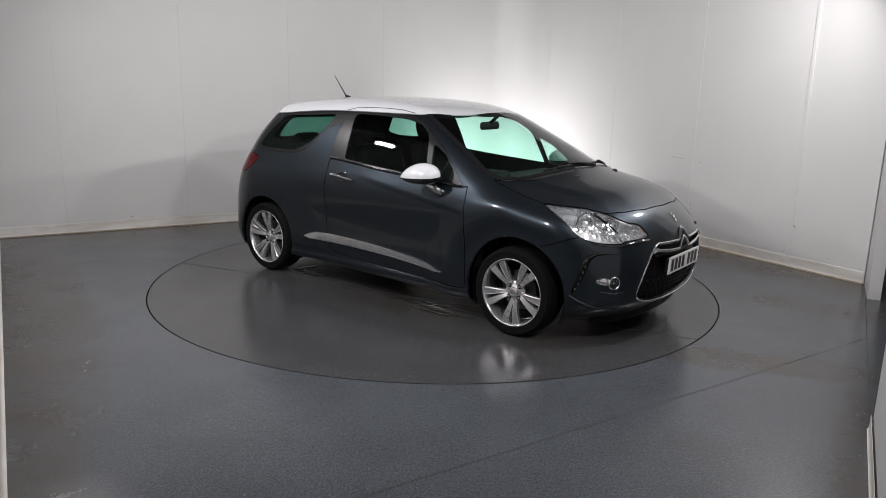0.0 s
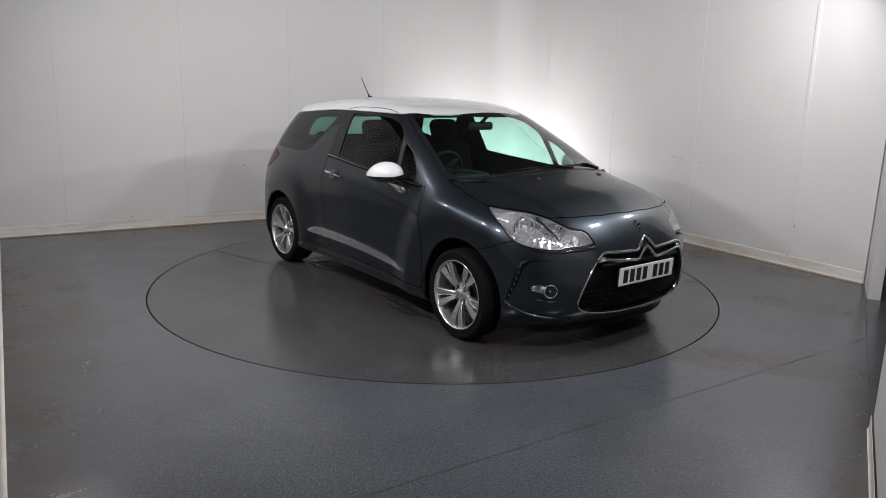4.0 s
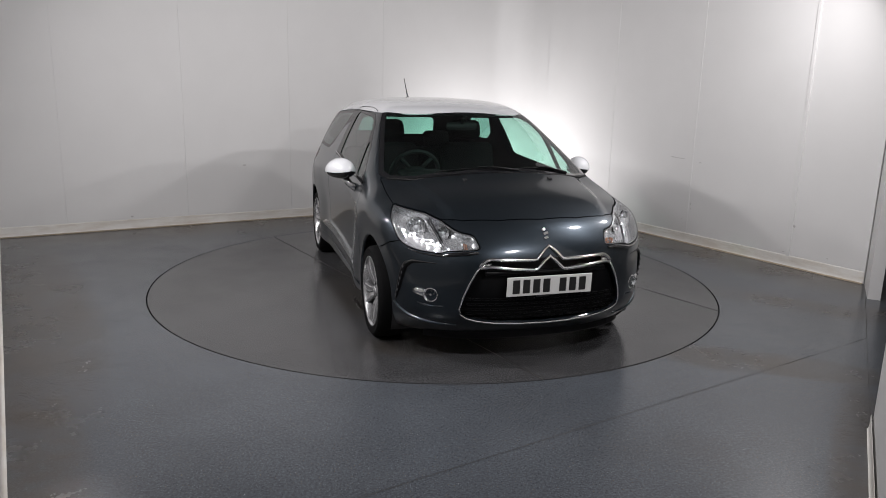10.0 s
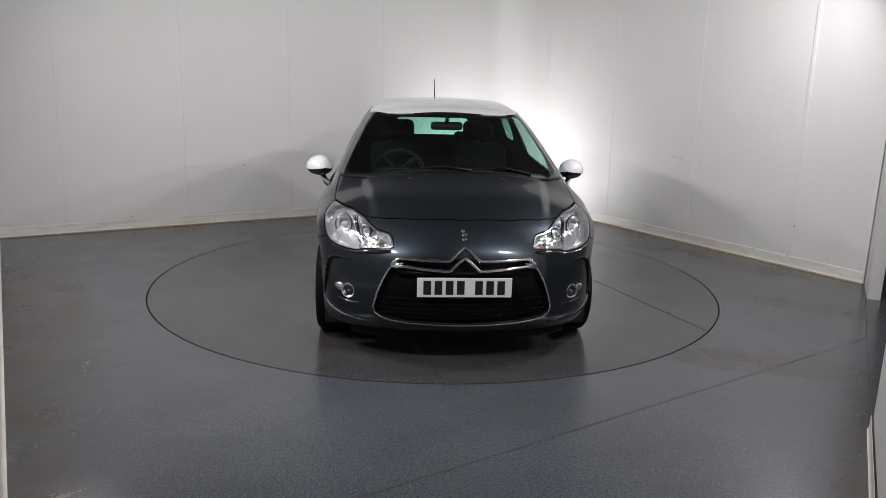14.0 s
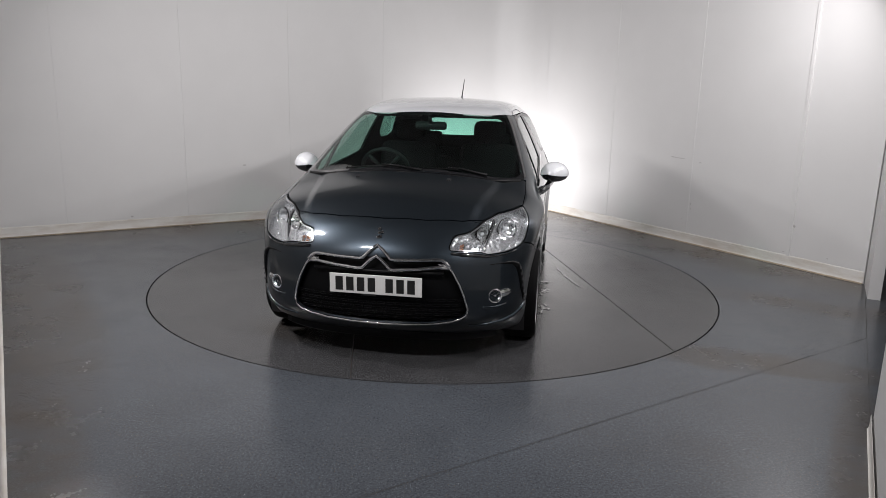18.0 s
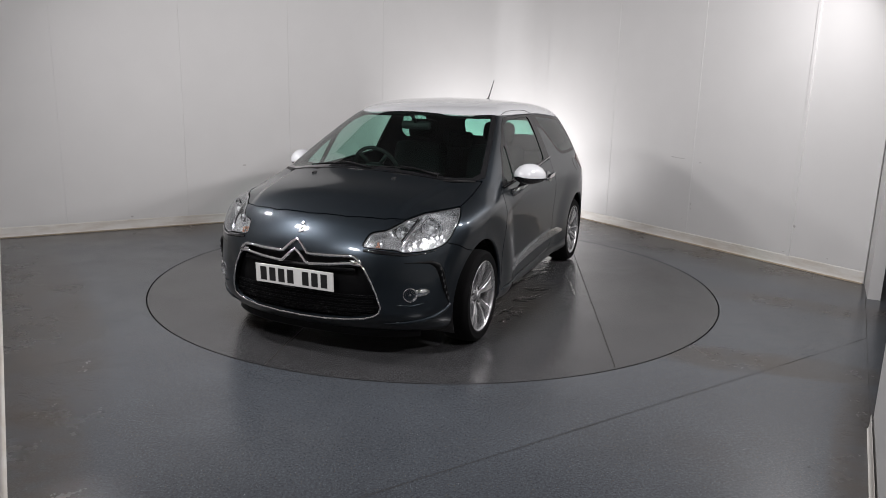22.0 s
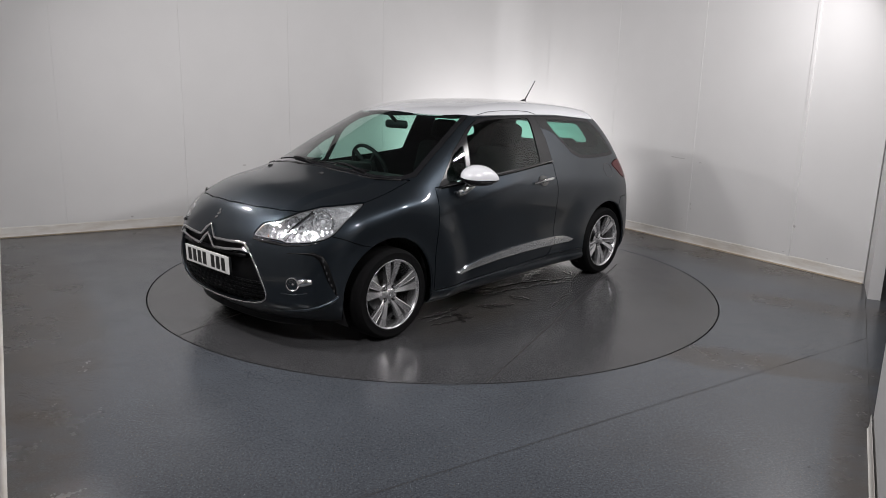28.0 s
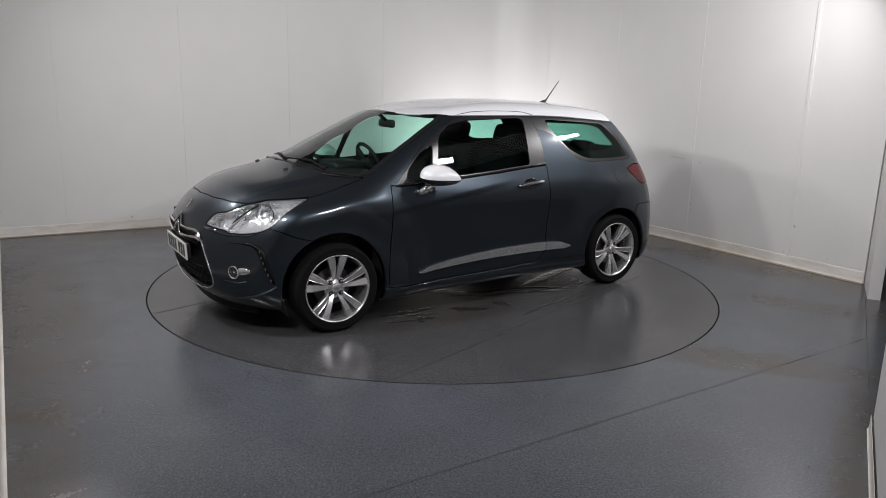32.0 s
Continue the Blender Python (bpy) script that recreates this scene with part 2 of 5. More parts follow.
def skirting(a, b, trim0=0.0, trim1=0.0, dirty=True, tall=1.0, deep=1.0):
    """A sit-on skirting with a coved foot, and the dirt along it."""
    m, length = along(a, b)
    for name, prof, mat in (("baseboard", SKIRT, M_SKIRT), ("baseboard_grime", GRIMY, M_GRIME))[:2 if dirty else 1]:
        bm = bmesh.new()
        n = max(2, int(length / 0.08))
        rows = []
        for i in range(n + 1):
            x = trim0 + (length - trim0 - trim1) * i / n
            k = 1.0 if mat is M_SKIRT else 0.55 + 0.55 * noise.noise((x * 3 + a[0] * 5, 1.7, 0)) + 0.3 * noise.noise((x * 11, 4.1, a[1]))
            rows.append([bm.verts.new(m @ Vector((x, y * deep, tall * max(0.0012, z * (k if j == 0 else 1.0) if mat is M_GRIME and j == 0 else z)))) for j, (y, z) in enumerate(prof)])
        for p, q in zip(rows, rows[1:]):
            for k in range(len(prof) - 1):
                f = bm.faces.new((p[k], q[k], q[k + 1], p[k + 1]))
                f.smooth = True
        bmesh.ops.recalc_face_normals(bm, faces=bm.faces)
        base = part(name, bm, mat)
        tagged(base, "cream vinyl skirting with brown dirt at its foot" if mat is M_SKIRT else "brown dirt along the foot of the skirting", "skirting", kind="structure")


SEG = 160
bm = bmesh.new()
inner = [bm.verts.new((2.2495 * math.cos(2 * math.pi * i / SEG), 2.2495 * math.sin(2 * math.pi * i / SEG), 0)) for i in range(SEG)]
lower = [bm.verts.new((2.2495 * math.cos(2 * math.pi * i / SEG), 2.2495 * math.sin(2 * math.pi * i / SEG), -0.03)) for i in range(SEG)]
outer = []
for i in range(SEG):
    a = 2 * math.pi * i / SEG
    k = 9.0 / max(abs(math.cos(a)), abs(math.sin(a)))
    outer.append(bm.verts.new((k * math.cos(a), k * math.sin(a), 0)))
for i in range(SEG):
    j = (i + 1) % SEG
    bm.faces.new((inner[i], outer[i], outer[j], inner[j]))
    bm.faces.new((lower[i], inner[i], inner[j], lower[j]))
floor = tagged(part("floor", bm, M_FLOOR), "grey speckled vinyl safety flooring, worn and slightly glossy", "floor", kind="structure")
bm = bmesh.new()
bmesh.ops.create_circle(bm, cap_ends=True, segments=SEG, radius=2.26, matrix=Matrix.Translation((0, 0, -0.025)))
tagged(part("pit_floor", bm, M_BRUSH), "black gap round the turntable", "floor", kind="structure")


def floor_line(a, b, width=0.006, parent=None, wander=0.003):
    """A thin dirty joint in the vinyl."""
    a, b = Vector((*a, 0)), Vector((*b, 0))
    d = (b - a).normalized()
    side = Vector((-d.y, d.x, 0))
    bm = bmesh.new()
    n = 40
    prev = None
    for i in range(n + 1):
        c = a.lerp(b, i / n) + side * wander * noise.noise((i * 0.37, a.x, 2.0))
        w = width * (0.75 + 0.5 * noise.noise((i * 0.9, 7.0, a.y)))
        q = [bm.verts.new(c + side * w * k / 2 + Vector((0, 0, 0.0012))) for k in (-1, 1)]
        if prev:
            bm.faces.new((prev[0], q[0], q[1], prev[1]))
        prev = q
    bmesh.ops.recalc_face_normals(bm, faces=bm.faces)
    return part("vinyl_joint", bm, M_SEAM, parent)


floor_line((-1.6, -4.19), (2.86, -1.36), 0.0040, floor)
floor_line((3.40, -0.43), (2.16, -2.58), 0.0034, floor, 0.001)
floor_line((-2.2, -2.13), (-1.84, -1.905), 0.003, floor)
# grit and small scraps
random.seed(5)
for x, y, k in ((-1.975, -2.33, 3.4), (-1.805, -2.63, 0.7), (-1.60, -3.10, 1.1), (-1.585, -3.15, 0.7), (-1.46, -3.30, 0.9), (-1.42, -3.40, 0.8), (2.35, -1.55, 1.6), (2.66, -0.95, 0.8), (2.48, -1.2, 0.8),
                (1.62, -3.05, 1.0), (1.68, -3.02, 1.2), (1.55, -2.95, 0.7), (2.9, -0.2, 0.8), (-2.85, -0.6, 0.7), (-1.9, -1.55, 0.6)):
    bm = bmesh.new()
    box(bm, (-0.0065 * k, -0.0022, 0.0), (0.0065 * k, 0.0022, 0.002), Matrix.Translation((x, y, 0)) @ Matrix.Rotation(random.uniform(-0.4, 0.9), 4, "Z"), 0.001)
    tagged(part("scrap", bm, M_SEAM), "tiny dark scrap of dirt on the vinyl floor", "debris", group="scraps on the floor")

wall, m, length = wall_between("wall_back", LEFT_END, CORNER, "white smooth wall panels with thin joints")
panels(wall, m, (-0.02, 0.63, 1.83, 3.015, 4.225, 5.40))
cover_strip(wall, m, 4.225, 0.018, 0.004)
for x, z, w, h in ((2.47, 0.645, 0.016, 0.006), (1.25, 0.135, 0.012, 0.008), (3.4, 0.3, 0.01, 0.004)):
    bm = bmesh.new()
    box(bm, (x - w, -0.0012, z - h), (x + w, 0.001, z + h), m)
    part("scuff_mark", bm, M_SCUFF, wall)
wall, m, length = wall_between("wall_right", CORNER, RIGHT_END, "white smooth wall panels with thin joints")
panels(wall, m, (0.67, 1.885, 3.07, 4.25, length))
cover_strip(wall, m, 4.25, 0.030, 0.010)
cover_strip(wall, m, 3.07, 0.012, 0.003)
cover_strip(wall, m, 1.885, 0.012, 0.003)
for x, z, w, h, lean in ((2.90, 0.885, 0.065, 0.0028, 2), (2.81, 0.89, 0.02, 0.004, 0), (3.17, 0.86, 0.012, 0.004, 0), (3.10, 0.42, 0.004, 0.010, 0), (3.105, 0.37, 0.004, 0.007, 0), (4.275, 0.385, 0.012, 0.010, 30),
                         (4.262, 0.35, 0.005, 0.012, 10), (4.62, 0.15, 0.006, 0.004, 0), (3.0, 0.25, 0.008, 0.003, 0), (4.2, 0.13, 0.01, 0.003, 0)):
    bm = bmesh.new()
    box(bm, (-w, -0.0012, -h), (w, 0.001, h), m @ Matrix.Translation((x, 0, z)) @ Matrix.Rotation(radians(lean), 4, "Y"))
    part("scuff_mark", bm, M_SCUFF, wall)
# the sheet bent round the corner
d0, d1 = (LEFT_END - CORNER).normalized(), (RIGHT_END - CORNER).normalized()
BEND = 0.42
pts = [CORNER + d0 * ((CORNER - LEFT_END).length - 5.3985)]
for i in range(17):
    u = i / 16
    c = CORNER + (d0 + d1) * BEND
    pts.append(c - d1 * BEND * math.cos(u * math.pi / 2) - d0 * BEND * math.sin(u * math.pi / 2))
pts.append(CORNER + d1 * 0.6685)
bm = bmesh.new()
prev = None
for p in pts:
    q = [bm.verts.new((p.x, p.y, z)) for z in (0.0, CEILING)]
    if prev:
        f = bm.faces.new((prev[0], q[0], q[1], prev[1]))
        f.smooth = True
    prev = q
bmesh.ops.recalc_face_normals(bm, faces=bm.faces)
bent = tagged(part("wall_corner", bm, M_WALL), "white wall panel bent round the corner", "wall", kind="structure")
skirting(LEFT_END, CORNER + d0 * BEND)
skirting(CORNER + d1 * BEND, RIGHT_END)
for a, b in zip(pts[1:-1], pts[2:-1]):
    skirting(a, b)
LEFT_FAR = LEFT_END + Vector((0.006, 0.003, 0))
# left wall in a grey that stands for weaker light on it
wall_between("wall_left", LEFT_NEAR, LEFT_FAR, "side wall seen edge on, its dimmer light put into a grey colour", mat=M_SIDE)
skirting(LEFT_NEAR, LEFT_FAR, dirty=False, deep=0.7)
wall_between("wall_door_far", RIGHT_END, DOOR_FAR, "white door post beside the dark doorway", thick=0.100)
wall_between("wall_door_near", DOOR_NEAR, NEAR_END, "light grey side wall with a white skirting", thick=0.135)
skirting(DOOR_NEAR, NEAR_END, dirty=False, tall=0.70, deep=0.30)
wall_between("wall_door_head", DOOR_FAR, DOOR_NEAR, "white wall over the doorway", z0=2.75, thick=0.135)
wall_between("wall_behind", NEAR_END + Vector((0.2, -0.25, 0)), LEFT_NEAR + Vector((-0.2, -0.25, 0)), "plain wall behind the camera")
# Walls added beyond the doorway to close it and bounce light onto the car.
wall_between("wall_passage", (5.6, 0.9, 0), (3.4, -4.2, 0), "added wall closing the passage beyond the doorway", mat=M_PASSAGE)
wall_between("wall_passage_end", (3.2, 1.0, 0), (5.6, 0.95, 0), "added wall closing the passage beyond the doorway", mat=M_PASSAGE)
wall_between("wall_passage_near", (3.4, -4.1, 0), (1.2, -4.3, 0), "added wall closing the passage beyond the doorway", mat=M_PASSAGE)

# unseen ceiling, coloured dark in place of being unlit
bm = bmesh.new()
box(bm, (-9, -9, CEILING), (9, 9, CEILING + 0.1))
tagged(part("ceiling", bm, M_CEIL), "plain ceiling, its near-black colour standing for no light on it", "ceiling", kind="structure")

# ---- lamps ----
for eye, aim, watts in (*FLOODS, (CORNER_LAMP, CORNER_AIM, 0)):
    lamp = tagged(new("flood_light"), "small dark flood light on a wall rod" if eye[2] > 1 else "small dark flood light on a floor stand behind the car", "lamp", group="flood lights")
    lamp.matrix_world = look(eye, aim)
    bm = bmesh.new()
    box(bm, (-0.17, -0.10, 0.012), (0.17, 0.10, 0.06), bevel=0.008)
    part("housing", bm, M_LAMPBODY, lamp)
    bm = bmesh.new()
    for lo, hi in (((-0.17, 0.082, -0.006), (0.17, 0.10, 0.012)), ((-0.17, -0.10, -0.006), (0.17, -0.082, 0.012)), ((-0.17, -0.082, -0.006), (-0.152, 0.082, 0.012)), ((0.152, -0.082, -0.006), (0.17, 0.082, 0.012))):
        box(bm, lo, hi)
    part("bezel", bm, M_LAMPBODY, lamp)
    back = lamp.matrix_world @ Vector((0, 0, 0.05))
    far = Vector((back.x, back.y, CEILING if eye[2] > 1 else 0.0))
    inv = lamp.matrix_world.inverted()
    part("rod", tube_rod(inv @ back, inv @ far, 0.012), M_LAMPBODY, lamp)
# ---- turntable ----
bm = bmesh.new()
ring = bmesh.ops.create_circle(bm, cap_ends=True, segments=SEG, radius=2.239)
low = bmesh.ops.extrude_edge_only(bm, edges=[e for e in bm.edges if e.is_boundary])
bmesh.ops.translate(bm, vec=(0, 0, -0.025), verts=[v for v in low["geom"] if isinstance(v, bmesh.types.BMVert)])
turntable = tagged(new("turntable"), "round grey vinyl turntable set flush in the floor, wet in places", "turntable")
part("disc", bm, M_DISC, turntable)
floor_line((1.395, 1.752), (-1.60, 0.80), 0.008, turntable)
floor_line((2.235, -0.06), (-1.9, -1.16), 0.008, turntable)


def wet(path, width, rag=0.35, seed=0.0, name="wet_patch"):
    """A ragged film of water along a path."""
    bm = bmesh.new()
    pts = [Vector((x, y, 0)) for x, y in path]
    n = 30
    prev = None
    for i in range(n + 1):
        u = i / n * (len(pts) - 1)
        k = min(int(u), len(pts) - 2)
        c = pts[k].lerp(pts[k + 1], u - k)
        d = (pts[k + 1] - pts[k]).normalized()
        side = Vector((-d.y, d.x, 0))
        e = math.sin(math.pi * (i + 0.3) / (n + 0.6)) ** 0.5
        w = [width * e * (0.6 + rag * 1.6 * noise.noise((i * 0.33 + seed, 3.1 * s + seed, 0.5))) for s in (-1, 1)]
        lo_, hi_ = -max(0.002, w[0]) / 2, max(0.002, w[1]) / 2
        q = [bm.verts.new(c + side * (lo_ + (hi_ - lo_) * k) + Vector((0, 0, 0.0012 + h))) for k, h in ((0, 0.0), (0.08, 0.0022), (0.2, 0.0026), (0.8, 0.0026), (0.92, 0.0022), (1, 0.0))]
        if prev:
            for k in range(5):
                f = bm.faces.new((prev[k], q[k], q[k + 1], prev[k + 1]))
                f.smooth = True
        prev = q
    bmesh.ops.recalc_face_normals(bm, faces=bm.faces)
    return part(name, bm, M_WET, turntable, "thin film of water")


wet([(0.37, 0.27), (0.22, 0.40), (-0.03, 0.62)], 0.22, 0.4, 1.0)
wet([(0.15, 0.50), (-0.12, 0.54), (-0.41, 0.61), (-0.84, 0.80)], 0.045, 0.5, 2.0)
wet([(0.14, 0.63), (-0.31, 0.70), (-0.69, 0.85)], 0.05, 0.5, 3.0)
wet([(-0.02, 0.78), (0.0, 0.86), (-0.02, 0.95)], 0.06, 0.5, 4.0)
wet([(0.38, 0.80), (0.25, 0.90), (0.12, 0.95)], 0.12, 0.6, 5.0)
wet([(0.62, 0.80), (0.66, 0.90), (0.74, 0.98)], 0.10, 0.6, 6.0)
wet([(-0.34, 0.73), (-0.65, 0.74), (-0.93, 0.81)], 0.05, 0.5, 7.0)
wet([(-1.01, 0.60), (-1.0, 0.68), (-0.98, 0.75)], 0.05, 0.5, 8.0)
wet([(-0.44, 0.60), (-0.9, 0.42), (-1.34, 0.26)], 0.16, 0.4, 9.0)
wet([(-0.057, 0.557), (-0.423, 0.615), (-0.662, 0.708), (-0.792, 0.847)], 0.030, 0.8, 15.0)
wet([(-0.011, 0.631), (-0.285, 0.722), (-0.637, 0.805), (-0.761, 0.867)], 0.034, 0.8, 16.0)
wet([(-0.024, 0.79), (-0.06, 0.883), (-0.058, 1.002)], 0.05, 0.8, 17.0)
wet([(-0.977, 0.63), (-0.957, 0.691), (-0.921, 0.761)], 0.06, 0.7, 18.0)
wet([(0.361, 0.80), (0.295, 0.844), (0.18, 0.909)], 0.07, 0.9, 19.0)
wet([(0.931, 0.865), (0.779, 0.917), (0.55, 0.939)], 0.05, 0.9, 20.0)
wet([(0.856, 0.804), (0.665, 0.816), (0.523, 0.859)], 0.05, 0.9, 21.0)
wet([(0.90, 0.72), (0.70, 0.74), (0.45, 0.73)], 0.06, 0.9, 22.0)
wet([(-1.00, -0.42), (-1.0, -0.53), (-0.99, -0.66)], 0.12, 0.6, 23.0)
wet([(0.24, -0.597), (0.51, -0.623), (0.65, -0.60), (0.94, -0.59)], 0.07, 0.9, 24.0)
wet([(0.02, 1.20), (-0.25, 1.10), (-0.54, 1.01)], 0.04, 0.7, 10.0)
wet([(-1.08, -0.60), (-0.85, -0.64), (-0.66, -0.62)], 0.12, 0.4, 11.0)
wet([(0.11, -0.72), (0.25, -0.66), (0.35, -0.60)], 0.06, 0.6, 12.0)
wet([(0.25, -0.66), (0.53, -0.70), (0.97, -0.70)], 0.09, 0.6, 13.0)
wet([(0.40, -0.76), (0.65, -0.78), (0.83, -0.72)], 0.05, 0.6, 14.0)


# ---- car body: one smooth solid, later cut into its panels ----
AX_F, AX_R, HUB_Z = 1.236, -1.240, 0.290


def curve(x, *pairs):
    """A smooth curve through the pairs (place, value)."""
    px = np.array([p[0] for p in pairs], float)
    py = np.array([p[1] for p in pairs], float)
    n = len(px)
    h = np.diff(px)
    a = np.eye(n)
    r = np.zeros(n)
    for i in range(1, n - 1):
        a[i, i - 1], a[i, i], a[i, i + 1] = h[i - 1], 2 * (h[i - 1] + h[i]), h[i]
        r[i] = 6 * ((py[i + 1] - py[i]) / h[i] - (py[i] - py[i - 1]) / h[i - 1])
    c = np.linalg.solve(a, r)
    x = np.asarray(x, float)
    k = np.clip(np.searchsorted(px, x) - 1, 0, n - 2)
    u0 = np.clip(x, px[0], px[-1])
    d0, d1 = u0 - px[k], px[k + 1] - u0
    hk = h[k]
    y = (c[k] * d1 ** 3 + c[k + 1] * d0 ** 3) / (6 * hk) + (py[k] / hk - c[k] * hk / 6) * d1 + (py[k + 1] / hk - c[k + 1] * hk / 6) * d0
    s0 = (py[1] - py[0]) / h[0] - h[0] * (2 * c[0] + c[1]) / 6
    s1 = (py[-1] - py[-2]) / h[-1] + h[-1] * (c[-2] + 2 * c[-1]) / 6
    return y + np.minimum(x - px[0], 0) * s0 + np.maximum(x - px[-1], 0) * s1


def smax(a, b, k):
    h = np.clip(0.5 + 0.5 * (a - b) / k, 0, 1)
    return b * (1 - h) + a * h + k * h * (1 - h)


def step(a, b, x):
    u = np.clip((x - a) / (b - a), 0, 1)
    return u * u * (3 - 2 * u)


def top_z(x, y):
    bow = 0.62 * step(-0.6, 0.35, x) - 0.30 * step(1.2, 1.6, x)
    xc = x + bow * y * y
    z = curve(xc, (-1.62, 1.355), (-1.40, 1.405), (-1.126, 1.444), (-0.7, 1.470), (-0.25, 1.475), (0.15, 1.452),
              (0.45, 1.400), (0.80, 1.255), (1.10, 1.112), (1.33, 1.006), (1.42, 0.978), (1.55, 0.948), (1.70, 0.905), (1.80, 0.862),
              (1.88, 0.815), (1.93, 0.772))
    crown = curve(x, (-1.6, 0.12), (-0.2, 0.10), (0.5, 0.06), (1.1, 0.05), (1.4, 0.10), (1.9, 0.16))
    ridge = 0.58 - 0.16 * (x - 1.17)
    swage = 0.017 * step(0.034, -0.030, np.abs(y) - ridge) * step(1.05, 1.25, x) * step(1.84, 1.62, x)
    return z - crown * y * y + swage


def side_y(x, z):
    w = curve(x, (-1.95, 0.67), (-1.80, 0.752), (-1.6, 0.812), (-1.23, 0.842), (-0.6, 0.838), (0.2, 0.838), (0.8, 0.838), (1.23, 0.838),
              (1.5, 0.815), (1.70, 0.745), (1.85, 0.62), (2.0, 0.42))
    d = curve(z, (0.13, -0.05), (0.18, -0.022), (0.24, -0.006), (0.32, 0.0), (0.48, 0.0), (0.70, 0.008), (0.85, 0.001), (0.93, -0.029),
              (1.03, -0.072), (1.20, -0.151), (1.36, -0.241), (1.46, -0.306))
    rf = np.hypot(x - AX_F, z - HUB_Z)
    rr = np.hypot(x - AX_R, z - HUB_Z)
    brow = 0.026 * step(0.74, 0.53, rf) - 0.014 * step(0.53, 0.38, rf)
    flare = (brow + 0.024 * step(0.68, 0.39, rr)) * step(0.97, 0.82, z)
    scoop = -0.004 * np.exp(-((z - 0.55) / 0.12) ** 2) * step(1.0, 0.6, np.abs(x))
    u = z - 0.764 + 0.150 * (x - 0.74)
    ledge = 0.008 * step(-0.024, 0.020, u) * np.exp(-np.maximum(u, 0) / 0.06) * step(-0.25, 0.15, x) * step(0.90, 0.80, x)
    rocker = 0.010 * step(0.255, 0.220, z) * step(1.0, 0.85, np.abs(x))
    return w + d + flare + scoop + ledge + rocker


def nose_x(y, z):
    c = curve(z, (0.12, 1.80), (0.20, 1.90), (0.28, 1.975), (0.36, 2.005), (0.45, 2.015), (0.54, 2.008), (0.62, 1.995), (0.69, 1.972), (0.756, 1.935),
              (0.82, 1.885), (0.90, 1.78))
    return c - 0.19 * y * y - 0.50 * y ** 4


def tail_x(y, z):
    c = curve(z, (0.15, -1.80), (0.25, -1.88), (0.45, -1.915), (0.62, -1.90), (0.80, -1.835), (0.98, -1.73), (1.2, -1.565), (1.33, -1.45), (1.40, -1.42), (1.5, -1.40))
    return c + 0.16 * y * y + 0.25 * y ** 4


def belly(x):
    """The height of the body's underside."""
    return 0.165 + (0.020 * (0.9 - x) - 0.013) * step(1.2, 0.85, np.abs(x))


def field(p):
    x, y, z = p[..., 0], p[..., 1], p[..., 2]
    ay = np.sqrt(y * y + 1e-8)
    top = (z - top_z(x, y)) * 0.93
    side = (ay - side_y(x, z)) * 0.95
    f = smax(top, side, 0.09)
    f = smax(f, x - nose_x(y, z), 0.07)
    f = smax(f, tail_x(y, z) - x, 0.08)
    return smax(f, belly(x) - z, 0.03)


def slope(p, e=1e-4):
    g = np.empty_like(p)
    for i in range(3):
        a, b = p.copy(), p.copy()
        a[..., i] += e
        b[..., i] -= e
        g[..., i] = (field(a) - field(b)) / (2 * e)
    return g


def settle(p, rounds=4, at=0.0):
    """Moves points onto the body surface (or a little off it)."""
    for _ in range(rounds):
        g = slope(p)
        p = p - ((field(p) - at) / (g * g).sum(-1))[..., None] * g
    return p


def skin(h=0.02):
    """The body's surface as vertices, normals and triangles."""
    lo = np.array((-2.04, -0.93, 0.13))
    n = [int(math.ceil((b - a) / h)) + 1 for a, b in zip(lo, (2.10, 0.93, 1.53))]
    ax = [lo[i] + h * np.arange(n[i]) for i in range(3)]
    g = np.stack(np.meshgrid(*ax, indexing="ij"), -1)
    f = field(g)
    inside = f < 0
    c = np.zeros([k - 1 for k in n], int)
    for i in (0, 1):
        for j in (0, 1):
            for k in (0, 1):
                c += inside[i:n[0] - 1 + i, j:n[1] - 1 + j, k:n[2] - 1 + k]
    cell = (c > 0) & (c < 8)
    index = -np.ones(cell.shape, int)
    index[cell] = np.arange(cell.sum())
    v = lo + h * (np.argwhere(cell) + 0.5)
    tris = []
    for a in range(3):
        b, d = (a + 1) % 3, (a + 2) % 3
        s0 = [slice(None)] * 3
        s1 = [slice(None)] * 3
        s0[a], s1[a] = slice(0, n[a] - 1), slice(1, n[a])
        e0, e1 = inside[tuple(s0)], inside[tuple(s1)]
        for flip, hit in ((False, e0 & ~e1), (True, ~e0 & e1)):
            q = np.argwhere(hit)
            q = q[(q[:, b] > 0) & (q[:, d] > 0) & (q[:, b] < n[b] - 1) & (q[:, d] < n[d] - 1)]
            ids = []
            for ob_, od in ((-1, -1), (0, -1), (0, 0), (-1, 0)):
                r = q.copy()
                r[:, b] += ob_
                r[:, d] += od
                ids.append(index[r[:, 0], r[:, 1], r[:, 2]])
            i0, i1, i2, i3 = ids
            if flip:
                i1, i3 = i3, i1
            tris += [np.stack((i0, i1, i2), -1), np.stack((i0, i2, i3), -1)]
    t = np.concatenate(tris)
    v = settle(v, 6)
    for _ in range(2):
        # even the spacing out, then back onto the surface
        acc = np.zeros_like(v)
        num = np.zeros(len(v))
        for i in range(3):
            for j in range(3):
                if i != j:
                    np.add.at(acc, t[:, i], v[t[:, j]])
                    np.add.at(num, t[:, i], 1)
        v = settle(0.5 * v + 0.5 * acc / num[:, None], 3)
    g = slope(v)
    return v, g / np.linalg.norm(g, axis=1)[:, None], t


